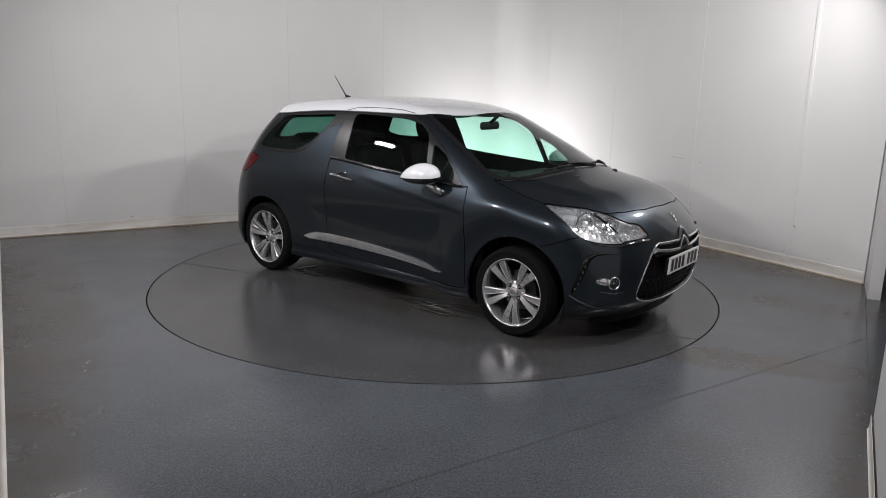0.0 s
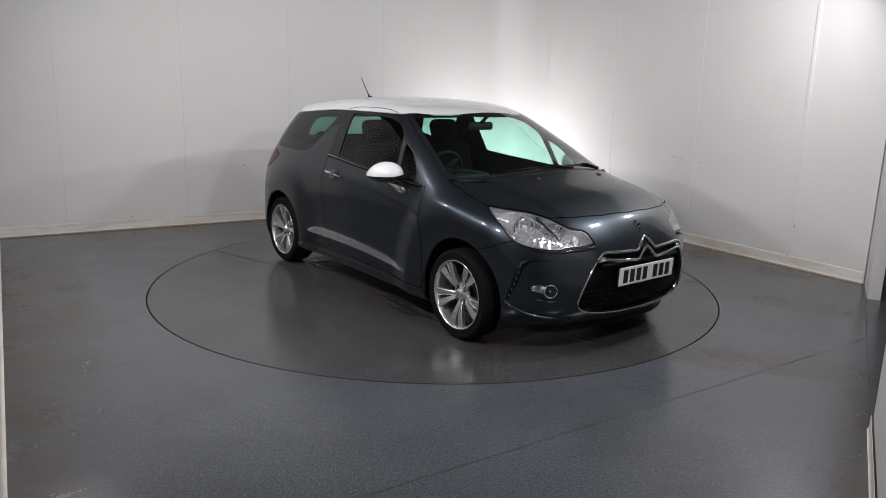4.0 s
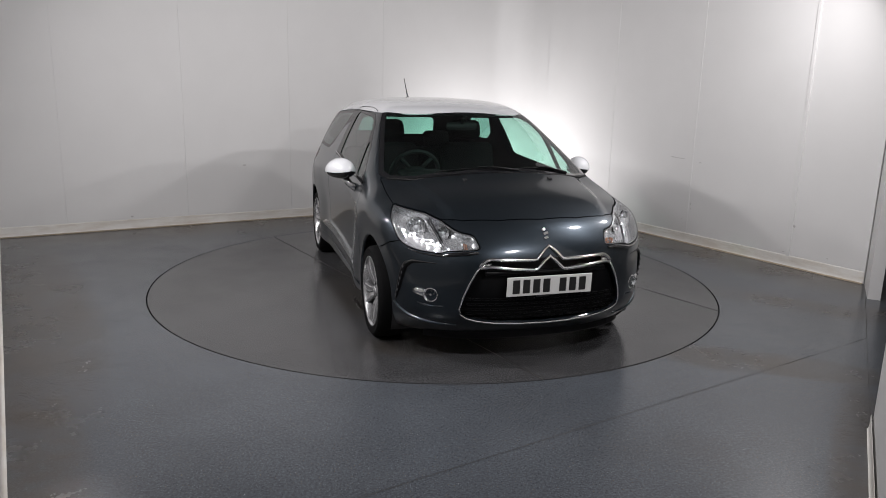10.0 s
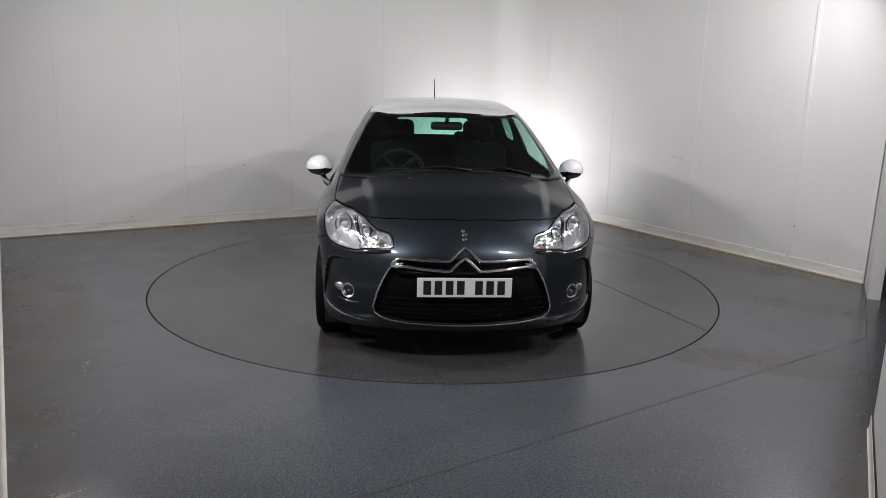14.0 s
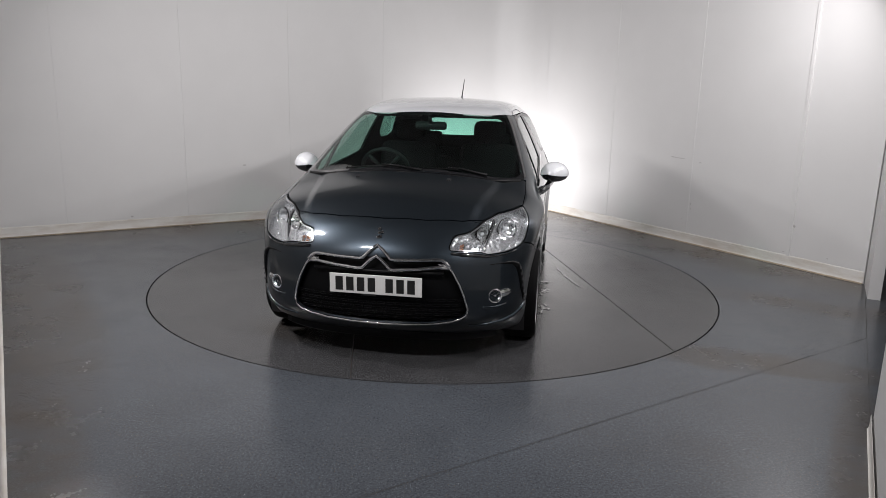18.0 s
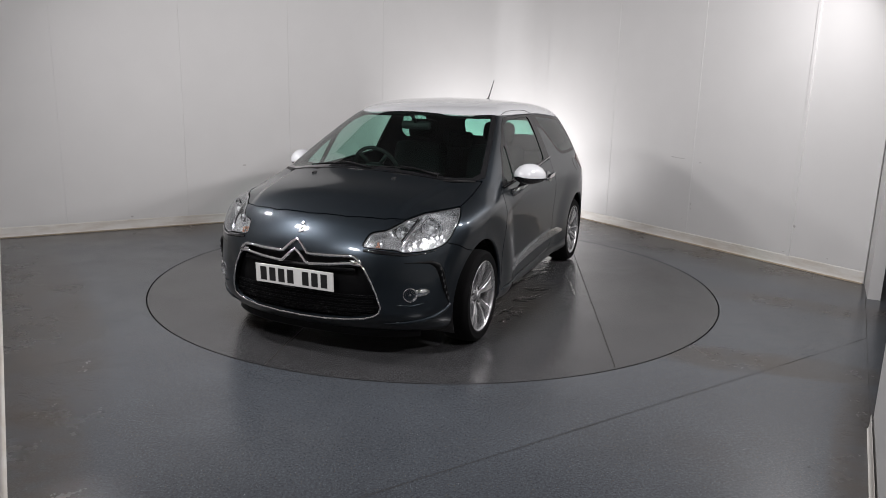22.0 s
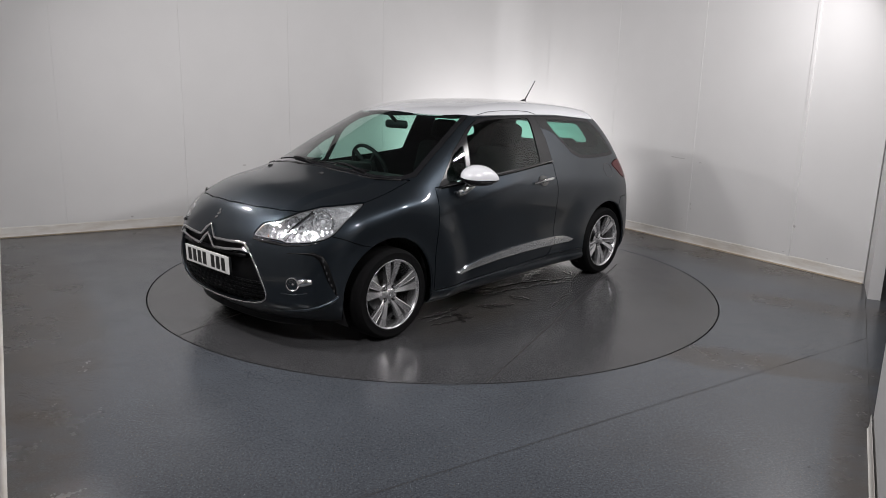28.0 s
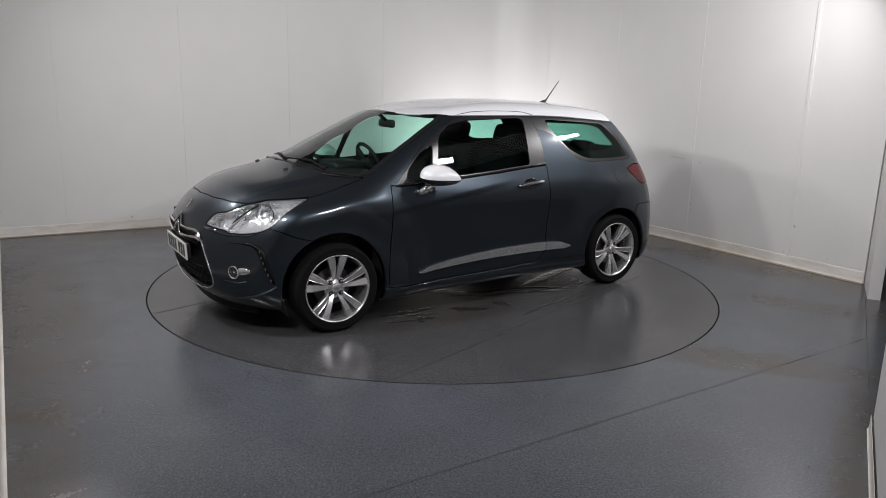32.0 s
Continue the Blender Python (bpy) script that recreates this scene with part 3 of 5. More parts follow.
def split(m, f):
    """Cuts a mesh (vertices, normals, triangles) along f = 0: the piece with f < 0 and the rest."""
    v, nrm, t = m
    neg = f < 0
    k = neg[t].sum(1)
    ins, outs = [t[k == 3]], [t[k == 0]]
    mix = t[(k == 1) | (k == 2)]
    if len(mix):
        kk = neg[mix].sum(1)
        lone = np.where(kk[:, None] == 1, neg[mix], ~neg[mix])
        first = lone.argmax(1)
        r = np.arange(len(mix))
        a, b, c = mix[r, first], mix[r, (first + 1) % 3], mix[r, (first + 2) % 3]
        e = np.concatenate((np.stack((a, b), -1), np.stack((a, c), -1)))
        es = np.sort(e, 1)
        u, inv = np.unique(es, axis=0, return_inverse=True)
        inv = inv.ravel()
        w = np.clip(f[u[:, 0]] / (f[u[:, 0]] - f[u[:, 1]]), 0.001, 0.999)[:, None]
        nv = v[u[:, 0]] * (1 - w) + v[u[:, 1]] * w
        nn = nrm[u[:, 0]] * (1 - w) + nrm[u[:, 1]] * w
        ab, ac = len(v) + inv[:len(mix)], len(v) + inv[len(mix):]
        v, nrm = np.concatenate((v, nv)), np.concatenate((nrm, nn))
        tip = np.stack((a, ab, ac), -1)
        base = np.concatenate((np.stack((ab, b, c), -1), np.stack((ab, c, ac), -1)))
        one = kk == 1
        ins += [tip[one], base[np.tile(~one, 2)]]
        outs += [tip[~one], base[np.tile(one, 2)]]
    res = []
    for ts in (ins, outs):
        ts = np.concatenate(ts)
        used = np.unique(ts)
        back = np.zeros(len(v), int)
        back[used] = np.arange(len(used))
        res.append((v[used], nrm[used], back[ts]))
    return res


def outline(px, py, poly):
    """Signed distance (negative inside) to a closed polygon."""
    a = np.array(poly, float)
    b = np.roll(a, -1, 0)
    best = np.full(px.shape, 1e9)
    cross = np.zeros(px.shape, bool)
    for (ax, ay), (bx, by) in zip(a, b):
        dx, dy = bx - ax, by - ay
        u = np.clip(((px - ax) * dx + (py - ay) * dy) / (dx * dx + dy * dy), 0, 1)
        best = np.minimum(best, np.hypot(px - ax - u * dx, py - ay - u * dy))
        if ay != by:
            hit = (ay > py) != (by > py)
            cross ^= hit & (px < ax + (py - ay) / (by - ay) * dx)
    return np.where(cross, -best, best)


def rounded(poly, n=4):
    """A polygon with its corners cut smooth (three numbers at a corner: x, y and how far the rounding reaches)."""
    out = []
    for i, p in enumerate(poly):
        if len(p) < 3:
            out.append(p)
            continue
        c = Vector(p[:2])
        r = p[2]
        a, b = Vector(poly[i - 1][:2]) - c, Vector(poly[(i + 1) % len(poly)][:2]) - c
        a, b = a.normalized() * min(r, a.length * 0.49), b.normalized() * min(r, b.length * 0.49)
        for k in range(n + 1):
            u = k / n
            q = c + a * (1 - u) ** 2 + b * u * u
            out.append((q.x, q.y))
    return out


def piece(name, m, material, parent, thick=0.0, off=0.0, label=""):
    """Makes a mesh object of a cut piece; thick turns its rim inwards."""
    v, nrm, t = m
    nrm = nrm / np.linalg.norm(nrm, axis=1)[:, None]
    v = v + nrm * off
    tri = t
    if thick:
        e = np.concatenate((t[:, (0, 1)], t[:, (1, 2)], t[:, (2, 0)]))
        key = np.sort(e, 1)
        _, first, num = np.unique(key, axis=0, return_index=True, return_counts=True)
        rim = e[first[num == 1]]
        ids = np.unique(rim)
        back = np.zeros(len(v), int)
        nv = len(v)
        back[ids] = nv + len(ids) + np.arange(len(ids))
        dup = np.zeros(len(v), int)
        dup[ids] = nv + np.arange(len(ids))
        v = np.concatenate((v, v[ids], v[ids] - nrm[ids] * thick))
        side_n = np.zeros((len(v), 3))
        quad = np.concatenate((np.stack((dup[rim[:, 1]], dup[rim[:, 0]], back[rim[:, 0]]), -1), np.stack((dup[rim[:, 1]], back[rim[:, 0]], back[rim[:, 1]]), -1)))
        tri = np.concatenate((t, quad))
        fn = np.cross(v[quad[:, 1]] - v[quad[:, 0]], v[quad[:, 2]] - v[quad[:, 0]])
        for i in range(3):
            np.add.at(side_n, quad[:, i], fn)
        length = np.linalg.norm(side_n, axis=1)
        side_n = side_n / np.maximum(length, 1e-12)[:, None]
        nrm = np.concatenate((nrm, side_n[nv:]))
    me = bpy.data.meshes.new(name)
    me.from_pydata(v.tolist(), [], tri.tolist())
    for p in me.polygons:
        p.use_smooth = True
    me.normals_split_custom_set_from_vertices(nrm.tolist())
    me.materials.append(material)
    ob = new(name, me)
    ob.parent = parent
    if label:
        ob["label"] = label
    return ob


# ---- car ----
car = tagged(new("car"), "dark grey three-door hatchback with a white roof and mirrors", "car")
GAP = 0.003


def carve(m, f, gap=GAP):
    """The piece of m inside the outline f, and the rest, with a joint between them."""
    return split(m, f(m[0]) + gap)[0], split(m, f(m[0]) - gap)[1]


def by_side(poly, grow=0.0):
    return lambda v: outline(v[:, 0], v[:, 2], poly) - grow


def halves(m):
    return (split(m, -m[0][:, 1])[0], 1), (split(m, m[0][:, 1])[0], -1)


def mirrored(half):
    """A front outline from its half: points from the top middle round to the bottom middle."""
    return half + [(-y, *r) for y, *r in reversed(half) if abs(y) > 1e-6]


ARCHES = ((1.238, 0.297, 0.356), (-1.230, 0.299, 0.346))
SIDE_FRAME = rounded([(0.815, 0.910, 0.02), (0.570, 1.135), (0.345, 1.282), (0.185, 1.350, 0.04), (-0.10, 1.357), (-0.475, 1.358), (-0.495, 1.27),
                      (-0.513, 1.19), (-0.512, 1.005), (-0.35, 0.990), (-0.04, 0.962), (0.27, 0.940), (0.5, 0.926)])
DOOR_PANE = rounded([(0.395, 1.225, 0.05), (0.28, 1.298), (0.13, 1.330, 0.05), (-0.25, 1.342), (-0.398, 1.343, 0.05), (-0.357, 1.012, 0.02), (-0.04, 0.984), (0.27, 0.962), (0.470, 0.948, 0.02)])
FRONT_PANE = rounded([(0.455, 1.175, 0.03), (0.510, 0.948, 0.03), (0.720, 0.934, 0.05), (0.690, 1.01), (0.58, 1.112)])
QUARTER = rounded([(-0.470, 1.352), (-0.75, 1.350), (-1.06, 1.328), (-1.205, 1.317, 0.02), (-1.325, 1.20), (-1.437, 1.022, 0.05), (-1.15, 1.012), (-0.900, 1.014, 0.09),
                   (-0.803, 1.062), (-0.719, 1.146), (-0.637, 1.222), (-0.57, 1.250, 0.04), (-0.505, 1.258, 0.02)])
QUARTER_PANE = rounded([(-0.60, 1.332, 0.03), (-1.05, 1.308), (-1.185, 1.297, 0.03), (-1.30, 1.19), (-1.40, 1.045, 0.05), (-1.15, 1.035), (-0.93, 1.036, 0.08), (-0.78, 1.11), (-0.64, 1.25, 0.05)])
DOOR = rounded([(0.838, 0.925), (0.850, 0.767), (0.858, 0.60), (0.862, 0.40), (0.866, 0.241, 0.02), (0.43, 0.251), (-0.05, 0.266), (-0.43, 0.283, 0.07), (-0.487, 0.36), (-0.490, 0.42),
                (-0.506, 0.67), (-0.508, 0.76), (-0.503, 0.89), (-0.512, 1.001), (-0.35, 0.990), (-0.04, 0.962), (0.27, 0.940), (0.5, 0.926), (0.78, 0.909)])
TAIL_LAMP = rounded([(-1.345, 0.948, 0.03), (-1.45, 0.985, 0.04), (-1.62, 0.965, 0.04), (-1.80, 0.90), (-1.80, 0.80), (-1.56, 0.815, 0.03), (-1.48, 0.832)])
LAMP = rounded([(0.440, 0.868, 0.02), (0.592, 0.857), (0.696, 0.848), (0.819, 0.818), (0.949, 0.766, 0.03), (1.030, 0.756, 0.03), (1.094, 0.683, 0.03), (0.907, 0.668, 0.03), (0.884, 0.654, 0.03),
                (0.730, 0.660, 0.08), (0.615, 0.692, 0.08), (0.545, 0.772)])
BONNET = mirrored([(0.0, 1.846), (0.24, 1.826), (0.445, 1.768), (0.545, 1.705), (0.625, 1.605), (0.69, 1.52), (0.748, 1.40), (0.752, 1.19), (0.742, 0.99),
                   (0.70, 1.065), (0.56, 1.185), (0.31, 1.275), (0.0, 1.312)])
SCREEN = mirrored([(0.0, 0.500), (0.20, 0.478), (0.36, 0.420), (0.47, 0.345), (0.556, 0.250), (0.588, 0.33), (0.660, 0.60), (0.742, 0.945), (0.71, 1.045), (0.56, 1.165), (0.31, 1.257), (0.0, 1.296)])
MOUTH = mirrored([(0.0, 0.640), (0.20, 0.638), (0.345, 0.636), (0.400, 0.600), (0.452, 0.50), (0.480, 0.43), (0.503, 0.352), (0.490, 0.316), (0.455, 0.291), (0.30, 0.260), (0.0, 0.246)])

REAR_PANE = rounded([(0.50, 1.02, 0.06), (0.44, 1.30, 0.05), (-0.44, 1.30, 0.05), (-0.50, 1.02, 0.06)])
REAR_HOLE = rounded([(0.40, 1.10, 0.06), (0.36, 1.275, 0.05), (-0.36, 1.275, 0.05), (-0.40, 1.10, 0.06)])
QUARTER_HOLE = rounded([(-0.61, 1.315, 0.03), (-1.03, 1.298), (-1.15, 1.275, 0.03), (-1.275, 1.13, 0.03), (-1.15, 1.105), (-0.90, 1.105, 0.05), (-0.74, 1.17)])


def roof_f(v):
    x, y, z = v[:, 0], v[:, 1], v[:, 2]
    edge = curve(x, (-1.7, 1.30), (-1.2, 1.322), (-1.06, 1.333), (-0.72, 1.356), (-0.42, 1.3605), (0.19, 1.3605), (0.6, 1.36))
    return np.maximum(edge - z, x - (0.508 - 0.12 * y * y - 2.2 * y ** 4))


def arch_f(v):
    d = np.full(len(v), 1e9)
    for cx, cz, r in ARCHES:
        d = np.minimum(d, np.hypot(v[:, 0] - cx, v[:, 2] - cz) - r)
    return np.maximum(d, 0.5 - np.abs(v[:, 1]))


def lamp_f(v):
    ay = np.abs(v[:, 1])
    return np.maximum(outline((v[:, 0] - ay) * 0.70711, v[:, 2], LAMP), 1.3 - v[:, 0])


def bonnet_f(v):
    return np.maximum(outline(v[:, 1], v[:, 0], BONNET), 0.78 - v[:, 2])


def screen_f(v):
    return np.maximum(outline(v[:, 1], v[:, 0], SCREEN), 0.9 - v[:, 2])


def mouth_f(v):
    return np.maximum(outline(v[:, 1], v[:, 2], MOUTH), 1.6 - v[:, 0])


def bumper_f(v):
    x, z = v[:, 0], v[:, 2]
    seam = curve(x, (1.3, 0.60), (1.432, 0.620), (1.52, 0.648), (1.603, 0.683), (1.70, 0.74), (1.78, 0.90))
    return np.maximum(z - seam, 1.36 - x)


def rear_f(v):
    x, z = v[:, 0], v[:, 2]
    return np.maximum(x + 1.44 + 0.25 * (z - 0.62), z - 0.66)


def tail_f(v):
    return outline(v[:, 0], v[:, 2], TAIL_LAMP)


BODY = skin(0.017)
rest = split(BODY, arch_f(BODY[0]))[1]
lining = rest
roof_m, rest = carve(rest, roof_f)
screen_m, rest = carve(rest, screen_f, 0.001)
side_m, rest = carve(rest, by_side(SIDE_FRAME), 0.001)
side_m, low = split(side_m, 0.3 - np.abs(side_m[0][:, 1]))
quarter_m, rest = carve(rest, by_side(QUARTER), 0.001)
quarter_m, low = split(quarter_m, 0.3 - np.abs(quarter_m[0][:, 1]))
lamp_m, rest = carve(rest, lamp_f)
bonnet_m, rest = carve(rest, bonnet_f)
door_m, rest = carve(rest, by_side(DOOR))
tail_m, rest = carve(rest, tail_f)
bumper_m, rest = carve(rest, bumper_f)
mouth_m, bumper_m = carve(bumper_m, mouth_f, 0.0)
def rear_glass(v):
    return np.maximum(outline(v[:, 1], v[:, 2], REAR_PANE), v[:, 0] + 1.30)


rear_pane_m, rest = carve(rest, rear_glass, 0.001)
under_m, rest = split(rest, rest[0][:, 2] - belly(rest[0][:, 0]) - 0.007)
bumper_under, bumper_m = split(bumper_m, bumper_m[0][:, 2] - 0.172)
rear_m, rest = carve(rest, rear_f)
sill_m, rest = carve(rest, lambda v: np.maximum(v[:, 2] - np.where(v[:, 0] > -0.45, 0.250 - 0.035 * (v[:, 0] - 0.43), 0.285), np.maximum(v[:, 0] - 0.95, -0.93 - v[:, 0])), 0.0015)
wing_m, rest = carve(rest, lambda v: np.maximum(0.75 - v[:, 0], v[:, 2] - 0.93 + 0.25 * np.maximum(v[:, 0] - 0.85, 0)), 0.0)

piece("roof", roof_m, M_WHITE, car, 0.010, label="white painted roof")
# windscreen with its black printed border
glass_m, frit_m = carve(screen_m, lambda v: screen_f(v) + 0.032, 0.0)
piece("windscreen", glass_m, M_GLASS, car, label="green-tinted windscreen")
piece("windscreen_border", frit_m, M_GLOSS, car, 0.008, label="black printed border of the windscreen")
piece("rear_window", rear_pane_m, M_GLASSD, car, label="tinted rear window")
piece("bonnet", bonnet_m, M_PAINT, car, 0.012)
piece("front_bumper", bumper_m, M_PAINT, car, 0.02)
piece("rear_bumper", rear_m, M_PAINT, car, 0.012)
piece("underbody", under_m, M_BLACK, car)
piece("bumper_underside", bumper_under, M_BLACK, car)
doors = {}
for m, s in halves(door_m):
    doors[s] = piece("door", m, M_PAINT, car, 0.014)
for m, s in halves(wing_m):
    piece("front_wing", m, M_PAINT, car, 0.014)
for m, s in halves(sill_m):
    piece("sill", m, M_PAINT, car, 0.014)
for m, s in halves(rest):
    piece("rear_quarter_panel", m, M_PAINT, car, 0.014)
for m, s in halves(tail_m):
    piece("tail_light", m, M_TAIL, car, 0.03, 0.002, label="dark red tail light")
for m, s in halves(side_m):
    pane, fr = carve(m, by_side(DOOR_PANE), 0.0)
    small, fr = carve(fr, by_side(FRONT_PANE), 0.0)
    piece("window_frame", fr, M_FRAME, doors[s], 0.010, label="gloss black window frame and pillar")
    piece("door_window", pane, M_GLASS, doors[s], off=-0.005, label="green-tinted door window")
    piece("front_quarter_window", small, M_GLASS, doors[s], off=-0.005)
for m, s in halves(quarter_m):
    pane, fr = carve(m, by_side(QUARTER_PANE), 0.0)
    piece("rear_side_window_border", fr, M_FRAME, car, 0.008)
    piece("rear_side_window", pane, M_GLASSD, car, label="dark tinted rear side window")
# inner lining, open at the windows
_, lining = split(lining, screen_f(lining[0]) + 0.034)
for poly in (DOOR_PANE, FRONT_PANE, QUARTER_HOLE):
    side = np.maximum(outline(lining[0][:, 0], lining[0][:, 2], poly) - 0.004, 0.3 - np.abs(lining[0][:, 1]))
    _, lining = split(lining, side)
_, lining = split(lining, np.maximum(lamp_f(lining[0]), 0) + lamp_f(lining[0]) - 0.0)
_, lining = split(lining, mouth_f(lining[0]))
_, lining = split(lining, np.maximum(outline(lining[0][:, 1], lining[0][:, 2], REAR_HOLE), lining[0][:, 0] + 1.30))
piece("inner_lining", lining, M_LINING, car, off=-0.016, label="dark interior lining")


# ---- lathe and sweep ----
def lathe(profile, seg=64, m=Matrix(), start=0.0, bm=None):
    """Turns a profile of (radius, y) about the y axis."""
    bm = bm or bmesh.new()
    rings = []
    for i in range(seg):
        a = start + 2 * math.pi * i / seg
        rings.append([bm.verts.new(m @ Vector((r * math.cos(a), y, r * math.sin(a)))) for r, y in profile])
    for i in range(seg):
        a, b = rings[i], rings[(i + 1) % seg]
        for k in range(len(profile) - 1):
            f = bm.faces.new((a[k], b[k], b[k + 1], a[k + 1]))
            f.smooth = True
    return bm


def tube(points, radius, seg=8, bm=None, flat=1.0, closed=False, up=Vector((0, 0, 1))):
    """A rod along points; flat squashes it along its side."""
    bm = bm or bmesh.new()
    pts = [Vector(p) for p in points]
    rings = []
    for i, p in enumerate(pts):
        a = pts[i - 1] if (i or closed) else pts[0]
        b = pts[(i + 1) % len(pts)] if (i < len(pts) - 1 or closed) else pts[-1]
        d = (b - a).normalized()
        side = d.cross(up).normalized()
        other = side.cross(d).normalized()
        r = radius[i] if isinstance(radius, (list, tuple)) else radius
        rings.append([bm.verts.new(p + side * (r * flat * math.cos(2 * math.pi * k / seg)) + other * (r * math.sin(2 * math.pi * k / seg))) for k in range(seg)])
    n = len(rings)
    for i in range(n if closed else n - 1):
        a, b = rings[i], rings[(i + 1) % n]
        for k in range(seg):
            f = bm.faces.new((a[k], a[(k + 1) % seg], b[(k + 1) % seg], b[k]))
            f.smooth = True
    if not closed:
        bm.faces.new(rings[0][::-1])
        bm.faces.new(rings[-1])
    bmesh.ops.recalc_face_normals(bm, faces=bm.faces)
    return bm


def on_nose(y, z, off=0.0):
    """A place on the front of the body at that width and height."""
    x = np.linspace(2.2, 1.2, 400)
    f = field(np.stack((x, np.full(400, y), np.full(400, z)), -1))
    i = int(np.argmax(f < 0))
    p = settle(np.array([[x[i], y, z]]), 2)[0]
    g = slope(p[None])[0]
    return Vector(p) + Vector(g).normalized() * off


def on_side(x, z, s, off=0.0):
    """A place on the flank at that length and height; s is the side."""
    y = np.linspace(1.0, 0.2, 400)
    f = field(np.stack((np.full(400, x), y, np.full(400, z)), -1))
    i = int(np.argmax(f < 0))
    p = settle(np.array([[x, y[i], z]]), 2)[0]
    g = slope(p[None])[0]
    v = Vector(p) + Vector(g).normalized() * off
    return Vector((v.x, v.y * s, v.z))


def on_top(x, y, off=0.0):
    z = np.linspace(1.6, 0.5, 500)
    f = field(np.stack((np.full(500, x), np.full(500, y), z), -1))
    i = int(np.argmax(f < 0))
    p = settle(np.array([[x, y, z[i]]]), 2)[0]
    g = slope(p[None])[0]
    return Vector(p) + Vector(g).normalized() * off


# ---- wheels ----
TYRE = [(0.216, 0.085), (0.226, 0.098), (0.229, 0.1015), (0.233, 0.100), (0.247, 0.104), (0.262, 0.103), (0.266, 0.1045), (0.270, 0.101), (0.281, 0.090), (0.2855, 0.078), (0.2885, 0.055), (0.289, 0.030), (0.289, -0.030), (0.287, -0.06), (0.281, -0.085), (0.265, -0.1), (0.216, -0.095)]
RIM = [(0.209, 0.075), (0.220, 0.094), (0.2225, 0.099), (0.2195, 0.1015), (0.214, 0.099), (0.209, 0.090), (0.203, 0.066), (0.198, 0.0), (0.196, -0.09)]


def spoke(bm, angle, offset, lean):
    """One blade of a twin spoke: broad at the rim, with a raised ridge."""
    rows = []
    for r, w, y, h in ((0.040, 0.0120, 0.056, 0.020), (0.062, 0.0135, 0.064, 0.024), (0.090, 0.0150, 0.074, 0.028), (0.125, 0.0185, 0.083, 0.030), (0.165, 0.0225, 0.089, 0.028), (0.212, 0.0270, 0.092, 0.020)):
        mid = offset * (0.92 + 0.08 * (r - 0.05) / 0.15)
        a = angle + mid
        u, t = Vector((math.cos(a), 0, math.sin(a))), Vector((-math.sin(a), 0, math.cos(a)))
        c = u * r
        rows.append([bm.verts.new(c + t * k * w + Vector((0, yy, 0))) for k, yy in ((-1.0, y - h), (-1.0, y - (0.004 if lean > 0 else 0.003)), (-0.86 if lean > 0 else -0.70, y - (0.007 if lean > 0 else 0.0)), (0.70 if lean > 0 else 0.86, y - (0.0 if lean > 0 else 0.007)), (1.0, y - (0.003 if lean > 0 else 0.004)), (1.0, y - h))])
    for a, b in zip(rows, rows[1:]):
        for k in range(5):
            bm.faces.new((a[k], a[k + 1], b[k + 1], b[k]))
    bm.faces.new(rows[-1])
    bm.faces.new(rows[0][::-1])


def wheel_at(sx, s, phase):
    m = Matrix.Translation((sx, s * (0.758 if sx > 0 else 0.745), 0.288 if sx > 0 else 0.290)) @ (Matrix() if s > 0 else Matrix.Rotation(math.pi, 4, "Z"))
    wheel = new("wheel")
    wheel.parent = car
    wheel.matrix_local = Matrix.Translation(SET) @ m
    smooth(part("tyre", lathe(TYRE, 72), M_RUBBER, wheel, "black rubber tyre"))
    rim = part("rim", lathe(RIM, 72), M_ALLOY, wheel, "silver twin-spoke alloy rim")
    for i in range(5):
        for k in (-1, 1):
            bm = bmesh.new()
            spoke(bm, math.radians(phase + 72 * i), k * 0.200, k)
            bmesh.ops.recalc_face_normals(bm, faces=bm.faces)
            part("spoke", bm, M_ALLOY, rim)
    bm = lathe([(0.0, 0.064), (0.034, 0.064), (0.040, 0.058), (0.060, 0.055), (0.072, 0.050), (0.076, 0.036), (0.06, 0.03)], 40)
    part("hub", bm, M_ALLOY, rim)
    bm = lathe([(0.0, 0.077), (0.024, 0.0765), (0.0305, 0.074), (0.032, 0.066)], 32)
    part("hub_cap", bm, M_ALLOY, rim)
    for k in (0.0, 0.011):
        bm = bmesh.new()
        for e in (-1, 1):
            box(bm, (-0.0026, 0.0760, -0.010), (0.0026, 0.0785, 0.010), Matrix.Translation((e * 0.0055, 0, k - 0.006)) @ Matrix.Rotation(e * -0.95, 4, "Y"))
        part("emblem", bm, M_ALLOY_D, rim)
    for i in range(4):
        a = math.radians(phase + 45 + 90 * i)
        at = Matrix.Translation((0.052 * math.cos(a), 0, 0.052 * math.sin(a)))
        # flat black disc: the shade inside the bolt hole is put into its colour
        part("bolt_hole_shade", lathe([(0.0, 0.0625), (0.0140, 0.0625), (0.0150, 0.056)], 16, at), M_MESH, rim)
        bm = lathe([(0.0, 0.067), (0.005, 0.067), (0.0070, 0.065), (0.0070, 0.056)], 12, at)
        part("wheel_bolt", bm, M_ALLOY_D, rim)
    bm = lathe([(0.0, 0.0), (0.125, 0.0), (0.13, -0.012), (0.0, -0.012)], 40)
    part("brake_disc", bm, M_STEEL, wheel)
    bm = lathe([(0.0, -0.03), (0.195, -0.03)], 40)
    part("brake_shield", bm, M_MESH, wheel)


